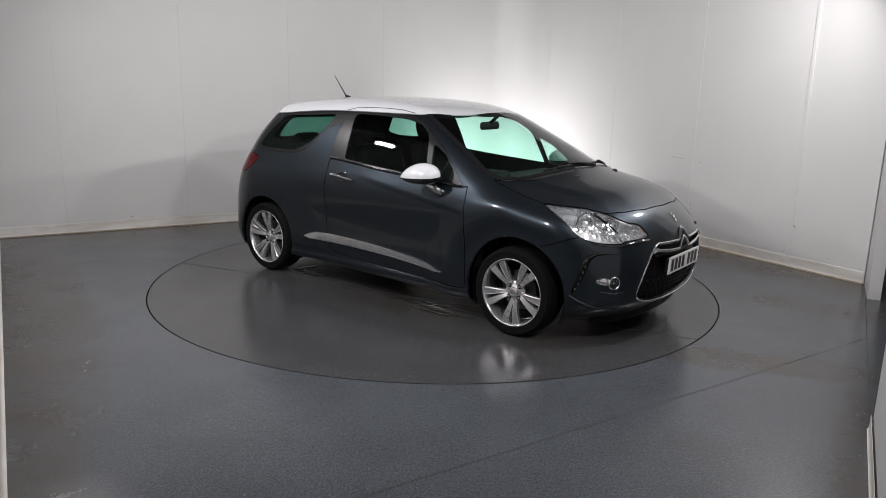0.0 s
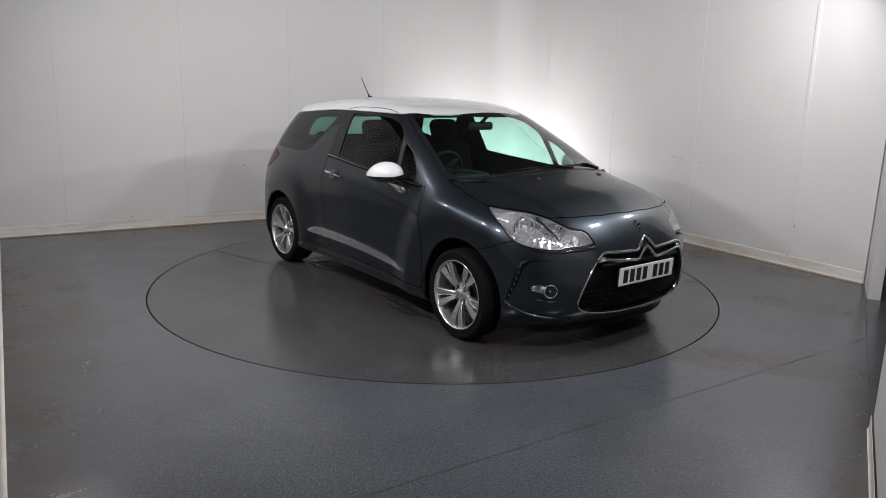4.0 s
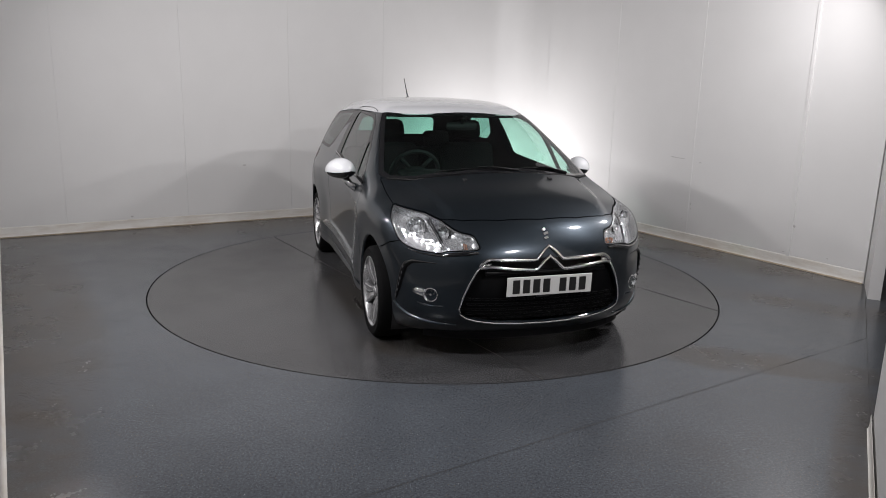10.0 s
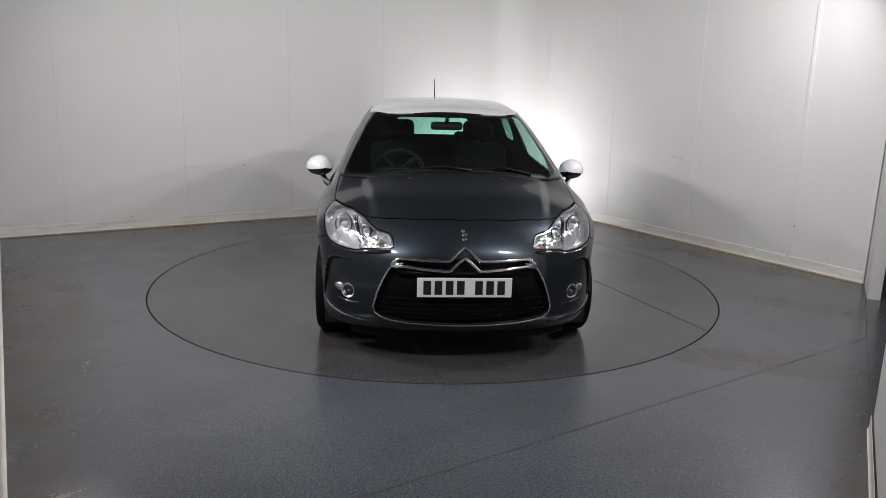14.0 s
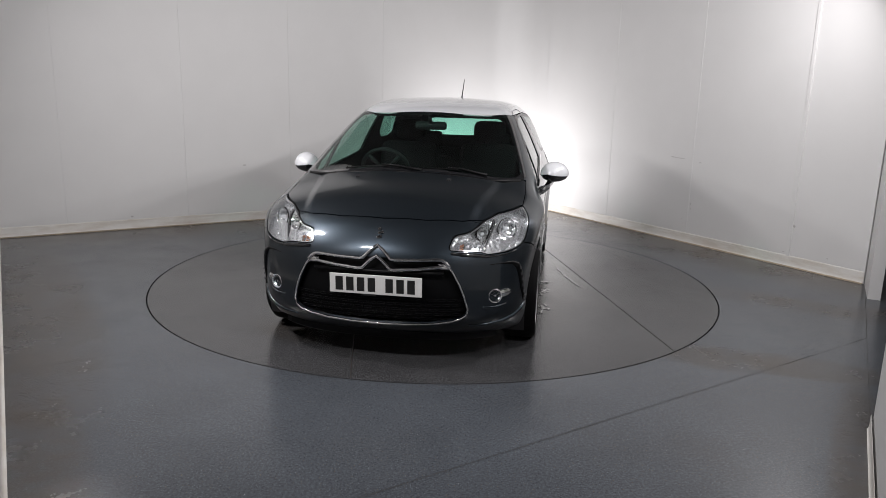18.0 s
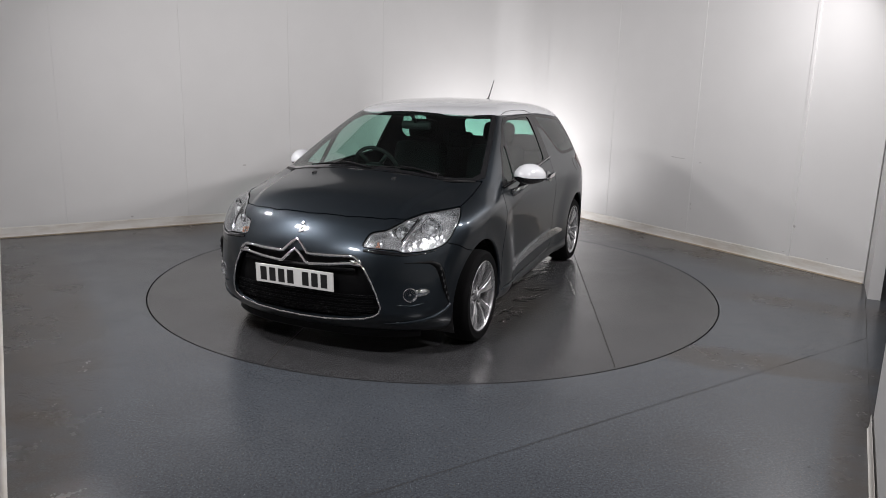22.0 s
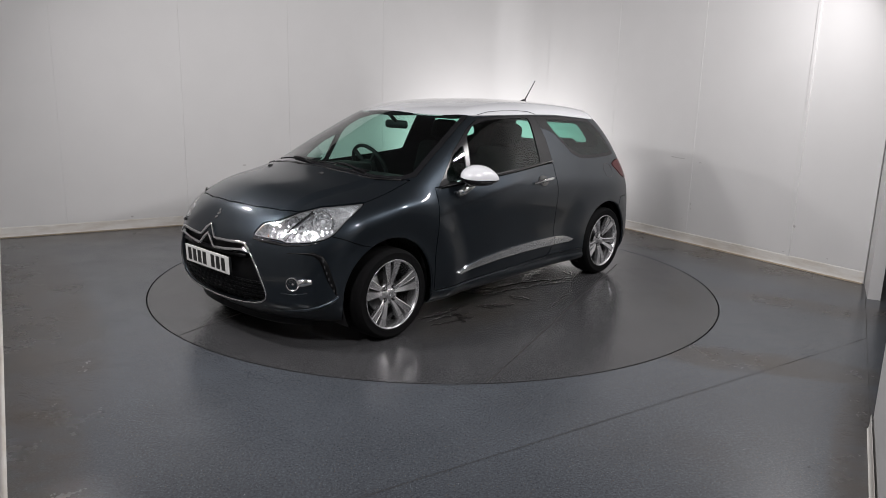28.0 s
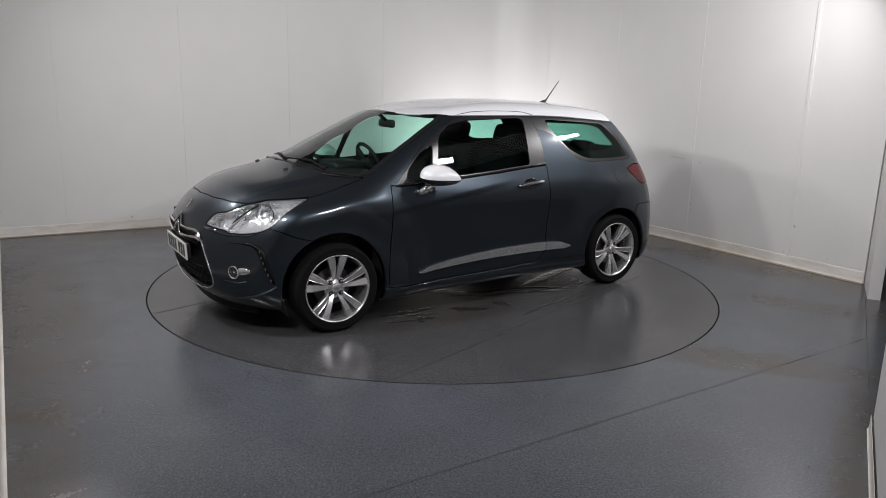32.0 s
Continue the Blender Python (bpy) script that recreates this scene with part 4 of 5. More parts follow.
# ---- arch liners ----
for cx, cz, r in ARCHES:
    for s in (1, -1):
        bm = bmesh.new()
        prev = None
        for i in range(33):
            a = math.radians(-28 + 236 * i / 32)
            q = [bm.verts.new((cx + r * k * math.cos(a), s * y, cz + r * k * math.sin(a))) for k, y in ((0.985, 0.80), (1.0, 0.50), (0.0, 0.50))]
            if prev:
                for k in range(2):
                    bm.faces.new((prev[k], prev[k + 1], q[k + 1], q[k]) if k == 0 else (prev[1], prev[2], q[1]))
            prev = q
        part("arch_liner", bm, M_BLACK, car)
        pts = []
        for i in range(41):
            a = math.radians(-18 + 216 * i / 40)
            px, pz = cx + (r + 0.001) * math.cos(a), cz + (r + 0.001) * math.sin(a)
            if pz > 0.20:
                pts.append(on_side(px, pz, s, -0.012))
        part("arch_lip", tube(pts, 0.010, 8), M_PAINT, car)
for sx, s, ph in ((AX_F, -1, 270), (AX_F, 1, 90), (AX_R, 1, 270), (AX_R, -1, 90)):
    wheel_at(sx, s, ph)


# ---- headlights ----
TURN_45 = 0.70711
for m, s in halves(lamp_m):
    lamp = new("headlight")
    lamp.parent = car
    lamp.matrix_local = Matrix.Translation(SET)
    piece("lens", m, M_CLEAR, lamp, label="clear headlight lens")
    inner = split(m, lamp_f(m[0]) + 0.004)[0]
    piece("housing", inner, M_BOWL, lamp, 0.0, -0.050, label="bright reflector housing")
    rim_in, rim_out = split(m, lamp_f(m[0]) + 0.008)
    piece("edge_trim", rim_out, M_TRIM, lamp, 0.045, -0.004)
    for cx, cy, cz, r in ((1.640, 0.680, 0.766, 0.058), (1.750, 0.552, 0.750, 0.038)):
        face = Matrix.Translation((cx, s * cy, cz)) @ Vector((0.80, s * 0.56, 0.12)).to_track_quat("Y", "Z").to_matrix().to_4x4()
        bowl = lathe([(r * 1.04, -0.002), (r * 1.04, 0.004), (r, 0.004), (r * 0.92, -0.012), (r * 0.7, -0.034), (r * 0.35, -0.050), (r * 0.12, -0.052)], 32, face)
        part("reflector_bowl", bowl, M_BRIGHT, lamp)
        part("bowl_ring", lathe([(r * 1.08, -0.006), (r * 1.07, 0.002), (r * 1.04, 0.001)], 32, face), M_GLOSS, lamp)
        part("bulb", lathe([(0.0, 0.008), (r * 0.18, 0.006), (r * 0.26, -0.004), (r * 0.22, -0.05)], 20, face), M_BULB, lamp)
        bm = bmesh.new()
        for k in range(5):
            box(bm, (-r * 0.62 + k * r * 0.31 - 0.0012, -0.030, -r * 0.62), (-r * 0.62 + k * r * 0.31 + 0.0012, -0.020, r * 0.62), face)
        part("reflector_flute", bm, M_TRIM, lamp)
    pts = [on_nose(s * y, z, -0.016) for y, z in ((0.620, 0.826), (0.615, 0.80), (0.600, 0.75), (0.585, 0.70), (0.578, 0.666))]
    part("divider", tube(pts, 0.007, 8), M_BRIGHT, lamp)
    pts = [on_nose(s * (y - 0.014), z, -0.013) for y, z in ((0.620, 0.824), (0.615, 0.80), (0.600, 0.75), (0.588, 0.715))]
    part("divider_shadow_gap", tube(pts, [0.008, 0.006, 0.005, 0.003], 8), M_GLOSS, lamp)
    bm = bmesh.new()
    c0, c1 = on_nose(s * 0.476, 0.712, -0.050), on_nose(s * 0.476, 0.712, -0.010)
    box(bm, (-0.024, -0.0015, -0.030), (0.022, 0.0015, 0.030), Matrix.Translation(c0.lerp(c1, 0.5)) @ Matrix.Rotation(s * 0.15, 4, "Z"), 0.001)
    part("indicator_shield", bm, M_BRIGHT, lamp)
    bm = bmesh.new()
    for i in range(2):
        for k in range(2):
            c = on_nose(s * (0.466 - 0.011 * i), 0.722 - 0.020 * k - 0.004 * i, -0.046)
            box(bm, (-0.004, -0.0045, -0.0085), (0.004, 0.0045, 0.0085), Matrix.Translation(c) @ Matrix.Rotation(s * 0.4, 4, "Z"), 0.002)
    part("indicator", bm, M_AMBER, lamp, "amber indicator reflector")
    bm = bmesh.new()
    for i in range(6):
        pts = [on_nose(s * (0.44 + 0.03 * i), z, -0.034) for z in (0.690, 0.676)]
        tube(pts, 0.006, 6, bm)
    part("reflector_step", bm, M_BOWL, lamp)
    # gloss black rod, wide inboard to stand for the shadow under the lamp
    pts = [on_nose(s * y, z, 0.001) for y, z in ((0.40, 0.667), (0.46, 0.661), (0.53, 0.654), (0.585, 0.645), (0.64, 0.643), (0.70, 0.650), (0.74, 0.663))]
    part("lower_shadow_trim", tube(pts, [0.008, 0.012, 0.012, 0.009, 0.005, 0.004, 0.003], 8), M_GLOSS, lamp)

# ---- grille ----
grille = new("grille")
grille.parent = car
grille.matrix_local = Matrix.Translation(SET)
backing = piece("backing", mouth_m, M_MESH, grille, 0.0, -0.035, label="black grille backing")
FRAME_LINE = [(0.0, 0.249), (0.15, 0.252), (0.30, 0.263), (0.40, 0.277), (0.456, 0.294), (0.488, 0.318), (0.500, 0.352), (0.480, 0.428), (0.452, 0.50), (0.415, 0.57), (0.398, 0.592)]
line = [on_nose(-y, z, 0.002) for y, z in reversed(FRAME_LINE)] + [on_nose(y, z, 0.002) for y, z in FRAME_LINE[1:]]
part("chrome_surround", tube(line, 0.0062, 8), M_CHROME, grille, "chrome strip round the grille")
for name, top in (("upper_chevron_bar", 0.0), ("lower_chevron_bar", -0.052)):
    half = [(0.0, 0.697 + top), (0.03, 0.676 + top), (0.078, 0.630 + top), (0.10, 0.627 + top), (0.22, 0.630 + top * 0.9), (0.34, 0.634 + top * 0.72), (0.397, 0.596 if top == 0 else 0.589)]
    if top == 0:
        half[-2:] = [(0.335, 0.634), (0.36, 0.631), (0.385, 0.612), (0.399, 0.594)]
    line = [on_nose(-y, z, 0.010) for y, z in reversed(half)] + [on_nose(y, z, 0.010) for y, z in half[1:]]
    part(name, tube(line, 0.0098, 8, flat=0.8), M_CHROME, grille, "chrome bar with a chevron in the middle")
for s in (-1, 1):
    half = [(0.335, 0.612), (0.36, 0.606), (0.385, 0.597)]
    part("bar_end", tube([on_nose(s * y, z, 0.004) for y, z in half], [0.004, 0.012, 0.010], 8), M_CHROME, grille)
# hexagon mesh in the lower opening
bm = bmesh.new()
for row in range(5):
    z = 0.285 + row * 0.031
    for i in range(-9, 10):
        y = i * 0.052 + (0.026 if row % 2 else 0)
        if abs(y) > 0.47 - 0.05 * (row == 0):
            continue
        ring = [on_nose(y + 0.024 * math.cos(a), z + 0.0135 * math.sin(a), -0.016) for a in (0.45, math.pi - 0.45, math.pi + 0.45, -0.45)]
        for a, b in zip(ring, ring[1:] + ring[:1]):
            tube([a, b], 0.0026, 4, bm)
part("mesh", bm, M_MESH, grille, "black plastic grille mesh")
part("plate_bar", tube([on_nose(y, 0.560, -0.014) for y in (-0.37, -0.2, 0, 0.2, 0.37)], 0.014, 8), M_MESH, grille)

# ---- number plate, with plain bars for its writing ----
plate = new("number_plate")
plate.parent = car
PL = Matrix.Translation(Vector((2.016, 0.0, 0.487)) + SET) @ Matrix.Rotation(radians(2.7), 4, "Y")
plate.matrix_local = PL
bm = bmesh.new()
box(bm, (-0.004, -0.26, -0.0555), (0.004, 0.26, 0.0555), bevel=0.003)
part("plate", bm, M_PLATE, plate, "white reflective plate")
bm = bmesh.new()
box(bm, (-0.03, -0.24, -0.045), (-0.003, 0.24, 0.045))
part("plinth", bm, M_BLACK, plate)
widths = [-0.205, -0.144, -0.083, -0.022, 0.078, 0.139, 0.200]
for y in widths:
    bm = bmesh.new()
    box(bm, (0.004, y - 0.021, -0.0395), (0.0052, y + 0.021, 0.0395), bevel=0.0)
    part("writing_bar", bm, M_INK, plate)
bm = bmesh.new()
box(bm, (0.0, -0.08, -0.064), (0.004, 0.0, -0.0565))
part("maker_line", bm, M_INK, plate)

# ---- badge ----
bm = bmesh.new()
for dy, dz, w in ((-0.006, 0.020, 0.009), (0.004, 0.003, 0.016), (0.0, -0.018, 0.014)):
    p = on_nose(dy, 0.757 + dz, 0.002)
    box(bm, (-0.003, -w, -0.008), (0.004, w, 0.008), Matrix.Translation(p) @ Matrix.Rotation(radians(-38), 4, "Y") @ Matrix.Rotation(0.35, 4, "X"), 0.002)
part("badge", bm, M_CHROME, car, "small chrome emblem above the grille")

# ---- fog lights and running-light strips ----
for s in (-1, 1):
    fog = new("fog_light")
    fog.parent = car
    fog.matrix_local = Matrix.Translation(SET)
    c = on_nose(s * 0.640, 0.419, 0.003)
    face = Matrix.Translation(c) @ Vector((0.88, s * 0.42, 0.02)).to_track_quat("Y", "Z").to_matrix().to_4x4()
    part("bowl", lathe([(0.042, -0.004), (0.040, 0.006), (0.037, 0.005), (0.031, -0.008), (0.014, -0.018), (0.0, -0.019)], 28, face), M_BRIGHT, fog)
    part("lens", lathe([(0.038, 0.005), (0.026, 0.010), (0.0, 0.013)], 28, face), M_CLEAR, fog)
    part("bulb", lathe([(0.0, 0.0), (0.006, -0.002), (0.007, -0.018)], 16, face), M_ALLOY_D, fog)
    pts = [on_nose(s * y, z, 0.001) for y, z in ((0.662, 0.424), (0.685, 0.430), (0.705, 0.432), (0.722, 0.432))]
    part("chrome_pod", tube(pts, [0.024, 0.024, 0.021, 0.010], 12, flat=0.45), M_CHROME, fog, "chrome pod beside the fog light")
    drl = new("running_light_strip")
    drl.parent = car
    drl.matrix_local = Matrix.Translation(SET)
    path = [(0.545, 0.596), (0.62, 0.599), (0.68, 0.600), (0.724, 0.596), (0.752, 0.575), (0.766, 0.535), (0.774, 0.49), (0.780, 0.44), (0.787, 0.39), (0.790, 0.350)]
    pts = [on_nose(s * y, z, -0.004) for y, z in path]
    part("channel", tube(pts, [0.0045, 0.0055, 0.007, 0.012, 0.019, 0.021, 0.020, 0.018, 0.014, 0.008], 10, flat=0.9), M_MESH, drl, "black channel for the running lights")
    for i in range(6):
        y = 0.760 + 0.005 * i
        p = on_nose(s * y, 0.560 - 0.036 * i, 0.014)
        bm = bmesh.new()
        box(bm, (-0.003, -0.004, -0.008), (0.003, 0.004, 0.008), Matrix.Translation(p) @ Matrix.Rotation(s * 0.9, 4, "Z"), 0.002)
        part("diode", bm, M_DIODE, drl)
    pts = [on_nose(s * y, z, 0.001) for y, z in ((0.795, 0.335), (0.775, 0.305), (0.735, 0.276), (0.68, 0.257), (0.60, 0.246), (0.50, 0.244))]
    part("bumper_lip", tube(pts, [0.008, 0.012, 0.014, 0.013, 0.010, 0.005], 8), M_PAINT, drl)
    pts = [on_nose(s * y, z, 0.0) for y, z in ((0.70, 0.365), (0.64, 0.352), (0.58, 0.360))]
    part("fog_shelf", tube(pts, [0.003, 0.007, 0.003], 8), M_PAINT, fog)

# ---- black air dam under the bumper ----
bm = bmesh.new()
prev = None
for k in range(33):
    y = -0.66 + 1.32 * k / 32
    p = on_nose(y, 0.20, -0.045)
    q = [bm.verts.new((p.x - dx, p.y, z)) for dx, z in ((0.0, 0.205), (0.0, 0.140), (0.004, 0.134), (0.014, 0.134), (0.014, 0.205))]
    if prev:
        for j in range(4):
            bm.faces.new((prev[j], q[j], q[j + 1], prev[j + 1]))
    prev = q
bmesh.ops.recalc_face_normals(bm, faces=bm.faces)
part("air_dam", bm, M_MESH, car, "black plastic lip under the bumper")

# ---- washer jets, wipers, cowl ----
for s in (-1, 1):
    p = on_top(1.354, s * 0.288, 0.0)
    bm = bmesh.new()
    box(bm, (-0.016, -0.012, -0.004), (0.012, 0.012, 0.011), Matrix.Translation(p) @ Matrix.Rotation(radians(14), 4, "Y"), 0.004)
    part("washer_jet", bm, M_BLACK, car)
pts = [on_top(x, y, -0.004) for y, x in ((-0.71, 1.045), (-0.56, 1.178), (-0.31, 1.268), (0, 1.306), (0.31, 1.268), (0.56, 1.178), (0.71, 1.045))]
part("cowl", tube(pts, 0.012, 8), M_MESH, car, "black plastic scuttle under the windscreen")
for y0, y1 in ((-0.42, 0.10), (0.02, 0.50)):
    wiper = new("wiper")
    wiper.parent = car
    wiper.matrix_local = Matrix.Translation(SET)
    ys = [y0 + (y1 - y0) * k / 6 for k in range(7)]
    xs = [1.30 - 0.55 * y * y - 0.030 - 0.02 * math.sin(math.pi * k / 6) for k, y in enumerate(ys)]
    part("blade", tube([on_top(x, y, 0.002) for x, y in zip(xs, ys)], 0.005, 6), M_MESH, wiper)
    part("arm", tube([on_top(1.285 - 0.55 * y1 * y1 * 0.9, y1, 0.004), on_top(xs[4], ys[4], 0.012), on_top(xs[3], ys[3], 0.012)], [0.011, 0.007, 0.005], 6), M_MESH, wiper)

# ---- aerial ----
aerial = new("aerial")
aerial.parent = car
aerial.matrix_local = Matrix.Translation(SET)
b = on_top(-1.115, 0, 0)
part("base", tube([b + Vector((0.03, 0, -0.004)), b + Vector((0.0, 0, 0.008)), b + Vector((-0.028, 0, 0.022))], [0.018, 0.017, 0.009], 10), M_BLACK, aerial)
part("whip", tube([b + Vector((-0.02, 0, 0.016)), b + Vector((-0.09, 0, 0.10)), b + Vector((-0.165, 0, 0.190))], [0.006, 0.0042, 0.0028], 8), M_BLACK, aerial)

# ---- door mirrors ----
for s in (1, -1):
    mir = new("door_mirror")
    mir.parent = car
    mir.matrix_local = Matrix.Translation(SET)
    axis = Vector((-0.90, s * 0.43, -0.03)).normalized()
    m = Matrix.Translation((0.530, s * 0.930, 0.974)) @ axis.to_track_quat("X", "Z").to_matrix().to_4x4()
    rows = []
    prof = [(-1.0, 0.05), (-0.96, 0.36), (-0.86, 0.62), (-0.68, 0.83), (-0.42, 0.97), (-0.15, 1.0), (0.15, 0.95), (0.42, 0.82), (0.66, 0.62), (0.84, 0.40), (0.95, 0.20), (1.0, 0.04)]
    cap_bm, low_bm = bmesh.new(), bmesh.new()
    for bm, lo, hi in ((cap_bm, -10, 190), (low_bm, 190, 350)):
        prev = None
        for u, r in prof:
            ring = []
            for k in range(17):
                a = math.radians(lo + (hi - lo) * k / 16)
                zz = math.sin(a)
                h = 0.086 if zz > 0 else 0.060
                droop = -0.010 * max(0, u) ** 1.5
                inset = 0.97 if bm is low_bm else 1.0
                ring.append(bm.verts.new(m @ Vector((u * 0.138, 0.090 * r * math.cos(a) * inset, h * r * zz * inset + droop))))
            if prev:
                for k in range(16):
                    f = bm.faces.new((prev[k], prev[k + 1], ring[k + 1], ring[k]))
                    f.smooth = True
            prev = ring
        bmesh.ops.recalc_face_normals(bm, faces=bm.faces)
    part("cap", cap_bm, M_WHITE, mir, "white mirror cap")
    part("lower_shell", low_bm, M_GLOSS, mir, "black lower shell")
    q = on_side(0.655, 0.862, s, -0.01)
    e = Vector((0.575, s * 0.905, 0.935))
    part("stalk", tube([q, q.lerp(e, 0.4) + Vector((0, s * 0.012, -0.006)), e], [0.030, 0.024, 0.028], 12, flat=0.7), M_CHROME, mir, "chrome mirror stalk")
    q2 = on_side(0.60, 0.868, s, -0.005)
    part("stalk_foot", tube([q2 + Vector((0.07, 0, 0)), q2 + Vector((0.0, s * 0.012, 0.004)), q2 + Vector((-0.07, 0, 0.01))], [0.014, 0.022, 0.010], 10), M_GLOSS, mir)

# ---- door handles and side trim ----
for s in (1, -1):
    hd = part("door_handle", tube([on_side(-0.205, 0.864, s, 0.006), on_side(-0.235, 0.868, s, 0.026), on_side(-0.33, 0.876, s, 0.034), on_side(-0.42, 0.883, s, 0.028), on_side(-0.450, 0.886, s, 0.008)],
                                  [0.010, 0.0125, 0.013, 0.0125, 0.011], 10), M_CHROME, doors[s], "chrome pull handle")
    c = on_side(-0.33, 0.877, s, 0.0)
    nrm = Vector((0, s * 0.93, 0.36))
    disc = lathe([(0.058, 0.0035), (0.052, 0.0045), (0.0, 0.003)], 28, Matrix.Translation(c) @ nrm.to_track_quat("Y", "Z").to_matrix().to_4x4() @ Matrix.Diagonal((1.05, 1, 0.72, 1)))
    part("handle_cup", disc, M_GLOSS, doors[s], "dark recess behind the handle")
    pts = [on_side(x, z + 0.004, s, 0.004) for x, z in ((0.80, 0.913), (0.5, 0.930), (0.27, 0.944), (-0.04, 0.966), (-0.35, 0.994), (-0.508, 1.008))]
    part("waist_seal", tube(pts, 0.007, 6), M_GLOSS, doors[s])
TRIM = rounded([(0.692, 0.316, 0.012), (0.52, 0.357), (0.38, 0.383), (0.18, 0.404), (-0.03, 0.419), (-0.25, 0.426), (-0.475, 0.428), (-0.62, 0.418), (-0.745, 0.380, 0.02), (-0.68, 0.362), (-0.48, 0.364), (-0.25, 0.364),
                (-0.03, 0.360), (0.18, 0.352), (0.38, 0.338), (0.58, 0.320)])
strip, _ = split(BODY, np.maximum(outline(BODY[0][:, 0], BODY[0][:, 2], TRIM), 0.5 - np.abs(BODY[0][:, 1])))
for m, s in halves(strip):
    a, b = split(m, -0.490 - m[0][:, 0] + 0.003)
    _, b2 = split(m, -0.490 - m[0][:, 0] - 0.003)
    piece("door_trim_strip", a, M_TRIM, doors[s], 0.014, 0.014, "satin metal trim strip")
    piece("rear_trim_strip", b2, M_TRIM, car, 0.014, 0.014, "satin metal trim strip end")
for s in (1, -1):
    pts = [on_side(x, z, s, 0.001) for x, z in ((0.862, 0.231), (0.65, 0.236), (0.43, 0.241), (0.2, 0.249), (-0.05, 0.257), (-0.25, 0.265), (-0.41, 0.273))]
    part("sill_lip", tube(pts, [0.003, 0.005, 0.005, 0.005, 0.005, 0.005, 0.003], 8), M_PAINT, car)
# fuel flap
pts = [on_side(-1.262 + 0.064 * math.cos(a), 0.900 + 0.058 * math.sin(a), 1, 0.0005) for a in [2 * math.pi * k / 32 for k in range(32)]]
part("fuel_flap_joint", tube(pts, 0.0018, 4, closed=True), M_BLACK, car)
# roof rail joints
for s in (1, -1):
    pts = [on_side(x, z, s, 0.0003) for x, z in ((0.17, 1.366), (0.05, 1.385), (-0.1, 1.392), (-0.3, 1.392), (-0.42, 1.385), (-0.50, 1.366))]
    part("roof_joint", tube(pts, 0.0028, 5), M_BLACK, car)


# ---- interior ----
def cushion(name, lo, hi, m, parent, mat, bevel=0.04):
    bm = bmesh.new()
    box(bm, lo, hi, m, bevel)
    for f in bm.faces:
        f.smooth = True
    return part(name, bm, mat, parent)


for s in (-1, 1):
    seat = new("front_seat")
    seat.parent = car
    seat.matrix_local = Matrix.Translation(SET)
    o = Matrix.Translation((0, s * 0.345, 0))
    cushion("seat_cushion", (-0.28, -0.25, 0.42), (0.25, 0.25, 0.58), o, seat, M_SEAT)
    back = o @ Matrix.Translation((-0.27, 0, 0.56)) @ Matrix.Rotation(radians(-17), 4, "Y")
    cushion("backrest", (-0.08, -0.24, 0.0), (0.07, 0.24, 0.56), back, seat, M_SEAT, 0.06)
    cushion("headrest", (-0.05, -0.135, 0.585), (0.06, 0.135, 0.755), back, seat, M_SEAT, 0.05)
bench = new("rear_seat")
bench.parent = car
bench.matrix_local = Matrix.Translation(SET)
back = Matrix.Translation((-1.08, 0, 0.52)) @ Matrix.Rotation(radians(-20), 4, "Y")
cushion("seat_cushion", (-1.1, -0.6, 0.40), (-0.62, 0.6, 0.55), Matrix(), bench, M_SEAT)
cushion("backrest", (-0.08, -0.58, 0.0), (0.07, 0.58, 0.50), back, bench, M_SEAT, 0.05)
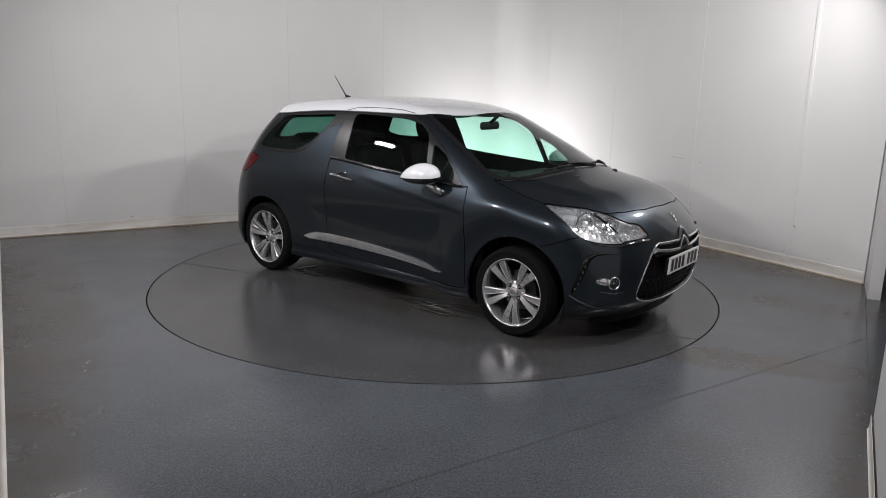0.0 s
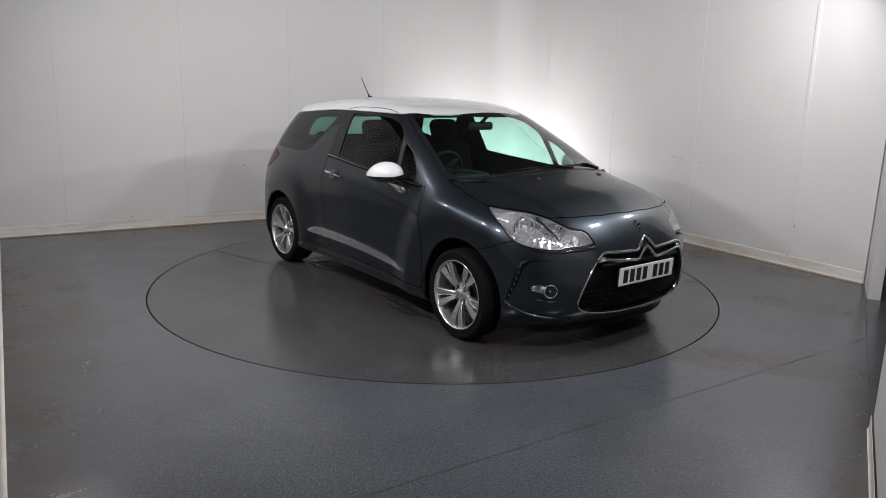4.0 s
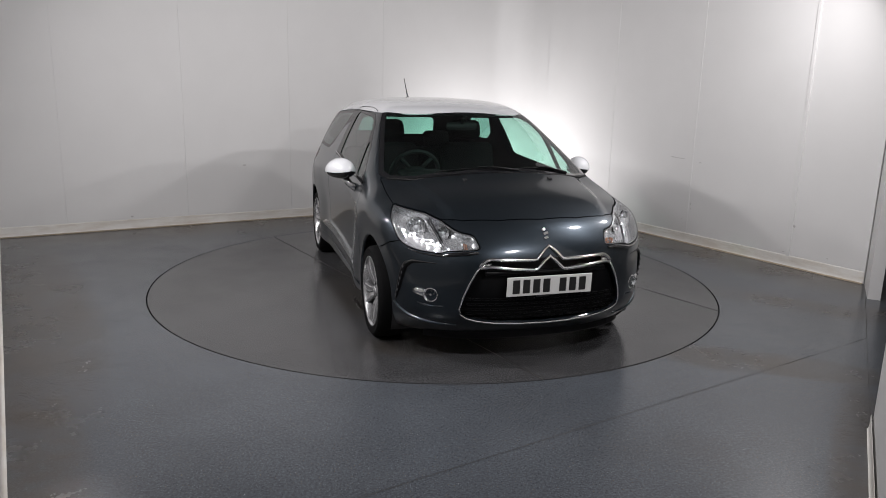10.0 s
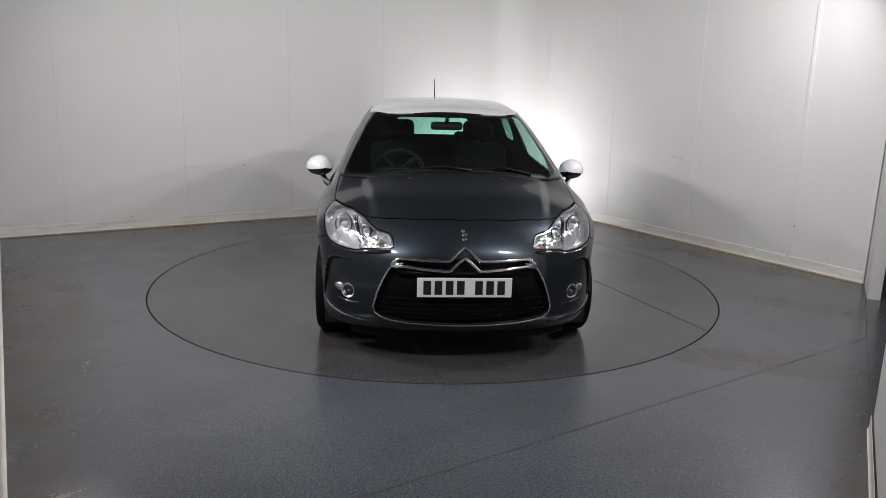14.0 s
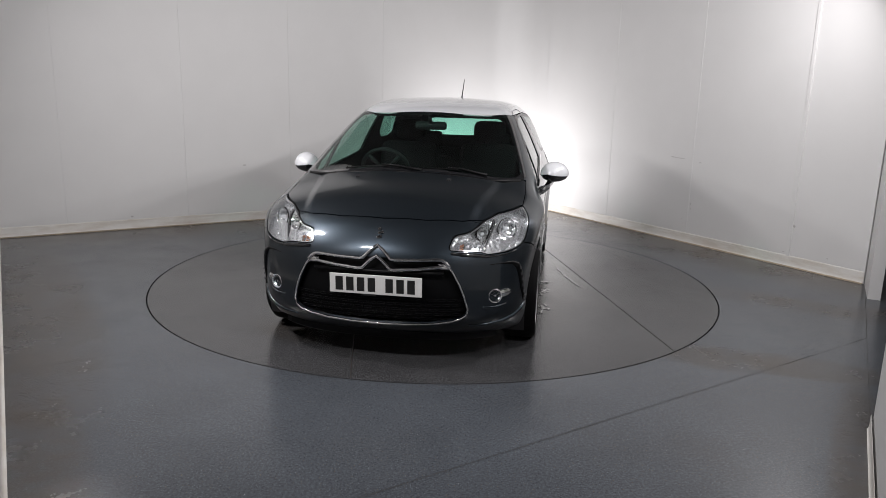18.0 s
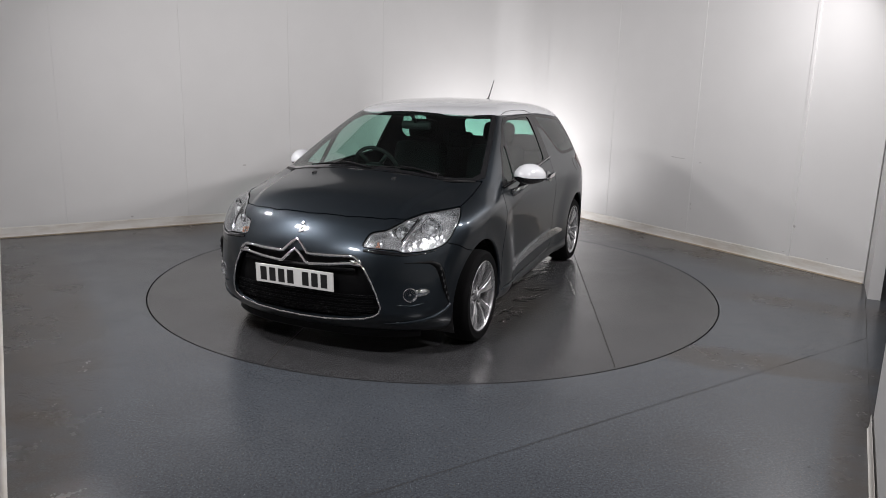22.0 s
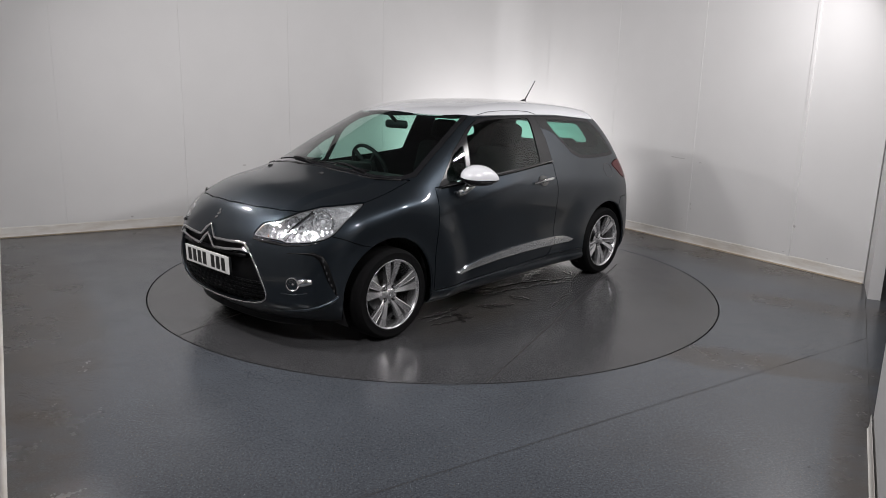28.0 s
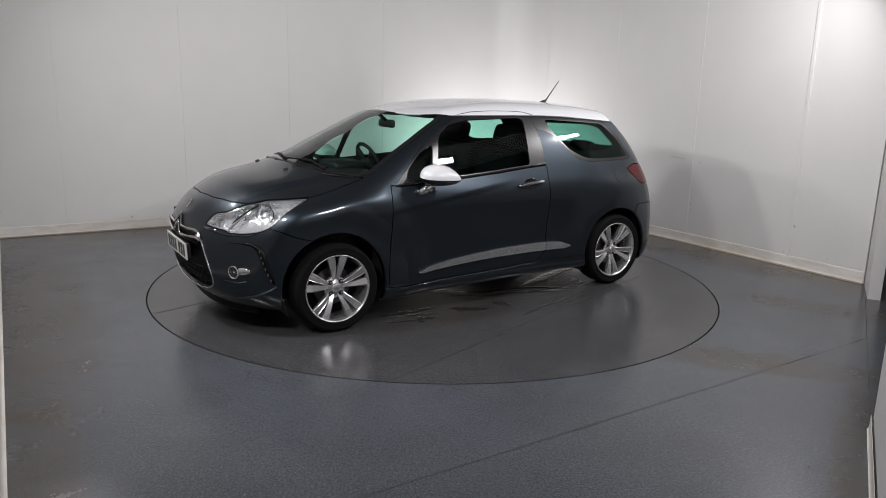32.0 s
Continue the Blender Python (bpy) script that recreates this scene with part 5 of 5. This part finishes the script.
for y in (-0.33, 0.33):
    cushion("headrest", (-0.05, -0.13, 0.48), (0.05, 0.13, 0.66), back @ Matrix.Translation((0, y, 0)), bench, M_SEAT, 0.04)
dash = new("dashboard")
dash.parent = car
dash.matrix_local = Matrix.Translation(SET)
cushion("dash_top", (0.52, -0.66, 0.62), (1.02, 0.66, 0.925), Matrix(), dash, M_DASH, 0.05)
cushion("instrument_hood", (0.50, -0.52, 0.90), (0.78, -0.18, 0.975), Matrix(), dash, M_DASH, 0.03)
wheel_m = Matrix.Translation((0.395, -0.348, 0.93)) @ Matrix.Rotation(radians(-66), 4, "Y")
steer = new("steering_wheel")
steer.parent = car
steer.matrix_local = Matrix.Translation(SET) @ wheel_m
part("wheel_rim", tube([(0.182 * math.cos(a), 0.182 * math.sin(a), 0) for a in [2 * math.pi * k / 36 for k in range(36)]], 0.015, 8, closed=True), M_DASH, steer)
cushion("wheel_boss", (-0.07, -0.075, -0.05), (0.06, 0.075, 0.012), Matrix(), steer, M_DASH, 0.02)
for a in (0, 2.4, -2.4):
    part("wheel_spoke", tube([(0.05 * math.sin(a) * 0 + 0.05 * math.cos(a + math.pi), 0.05 * math.sin(a + math.pi), -0.01), (0.178 * math.cos(a + math.pi), 0.178 * math.sin(a + math.pi), 0)], 0.016, 6), M_TRIM if a == 0 else M_DASH, steer)
rvm = new("interior_mirror")
rvm.parent = car
rvm.matrix_local = Matrix.Translation(SET)
cushion("shell", (0.415, -0.118, 1.248), (0.450, 0.118, 1.308), Matrix(), rvm, M_DASH, 0.02)
part("mount", tube([(0.44, 0, 1.30), (0.50, 0, 1.35)], 0.014, 8), M_DASH, rvm)
for s in (-1, 1):
    cushion("sun_visor", (0.16, s * 0.29 - 0.17, 1.335), (0.32, s * 0.29 + 0.17, 1.35), Matrix(), car, M_DASH, 0.006)


for ob in car.children:
    if ob.type == "MESH":
        ob.location = SET

# ---- what moves ----
TURN = ((0, -38.89), (6, -59.15), (13, -82.96), (19, -103.33), (25, -123.75), (32, -147.59))


def motions():
    for thing in (turntable, car):
        walk(thing, [(t, pose(0, 0, 0, 0, 0, a)) for t, a in TURN])


motions()
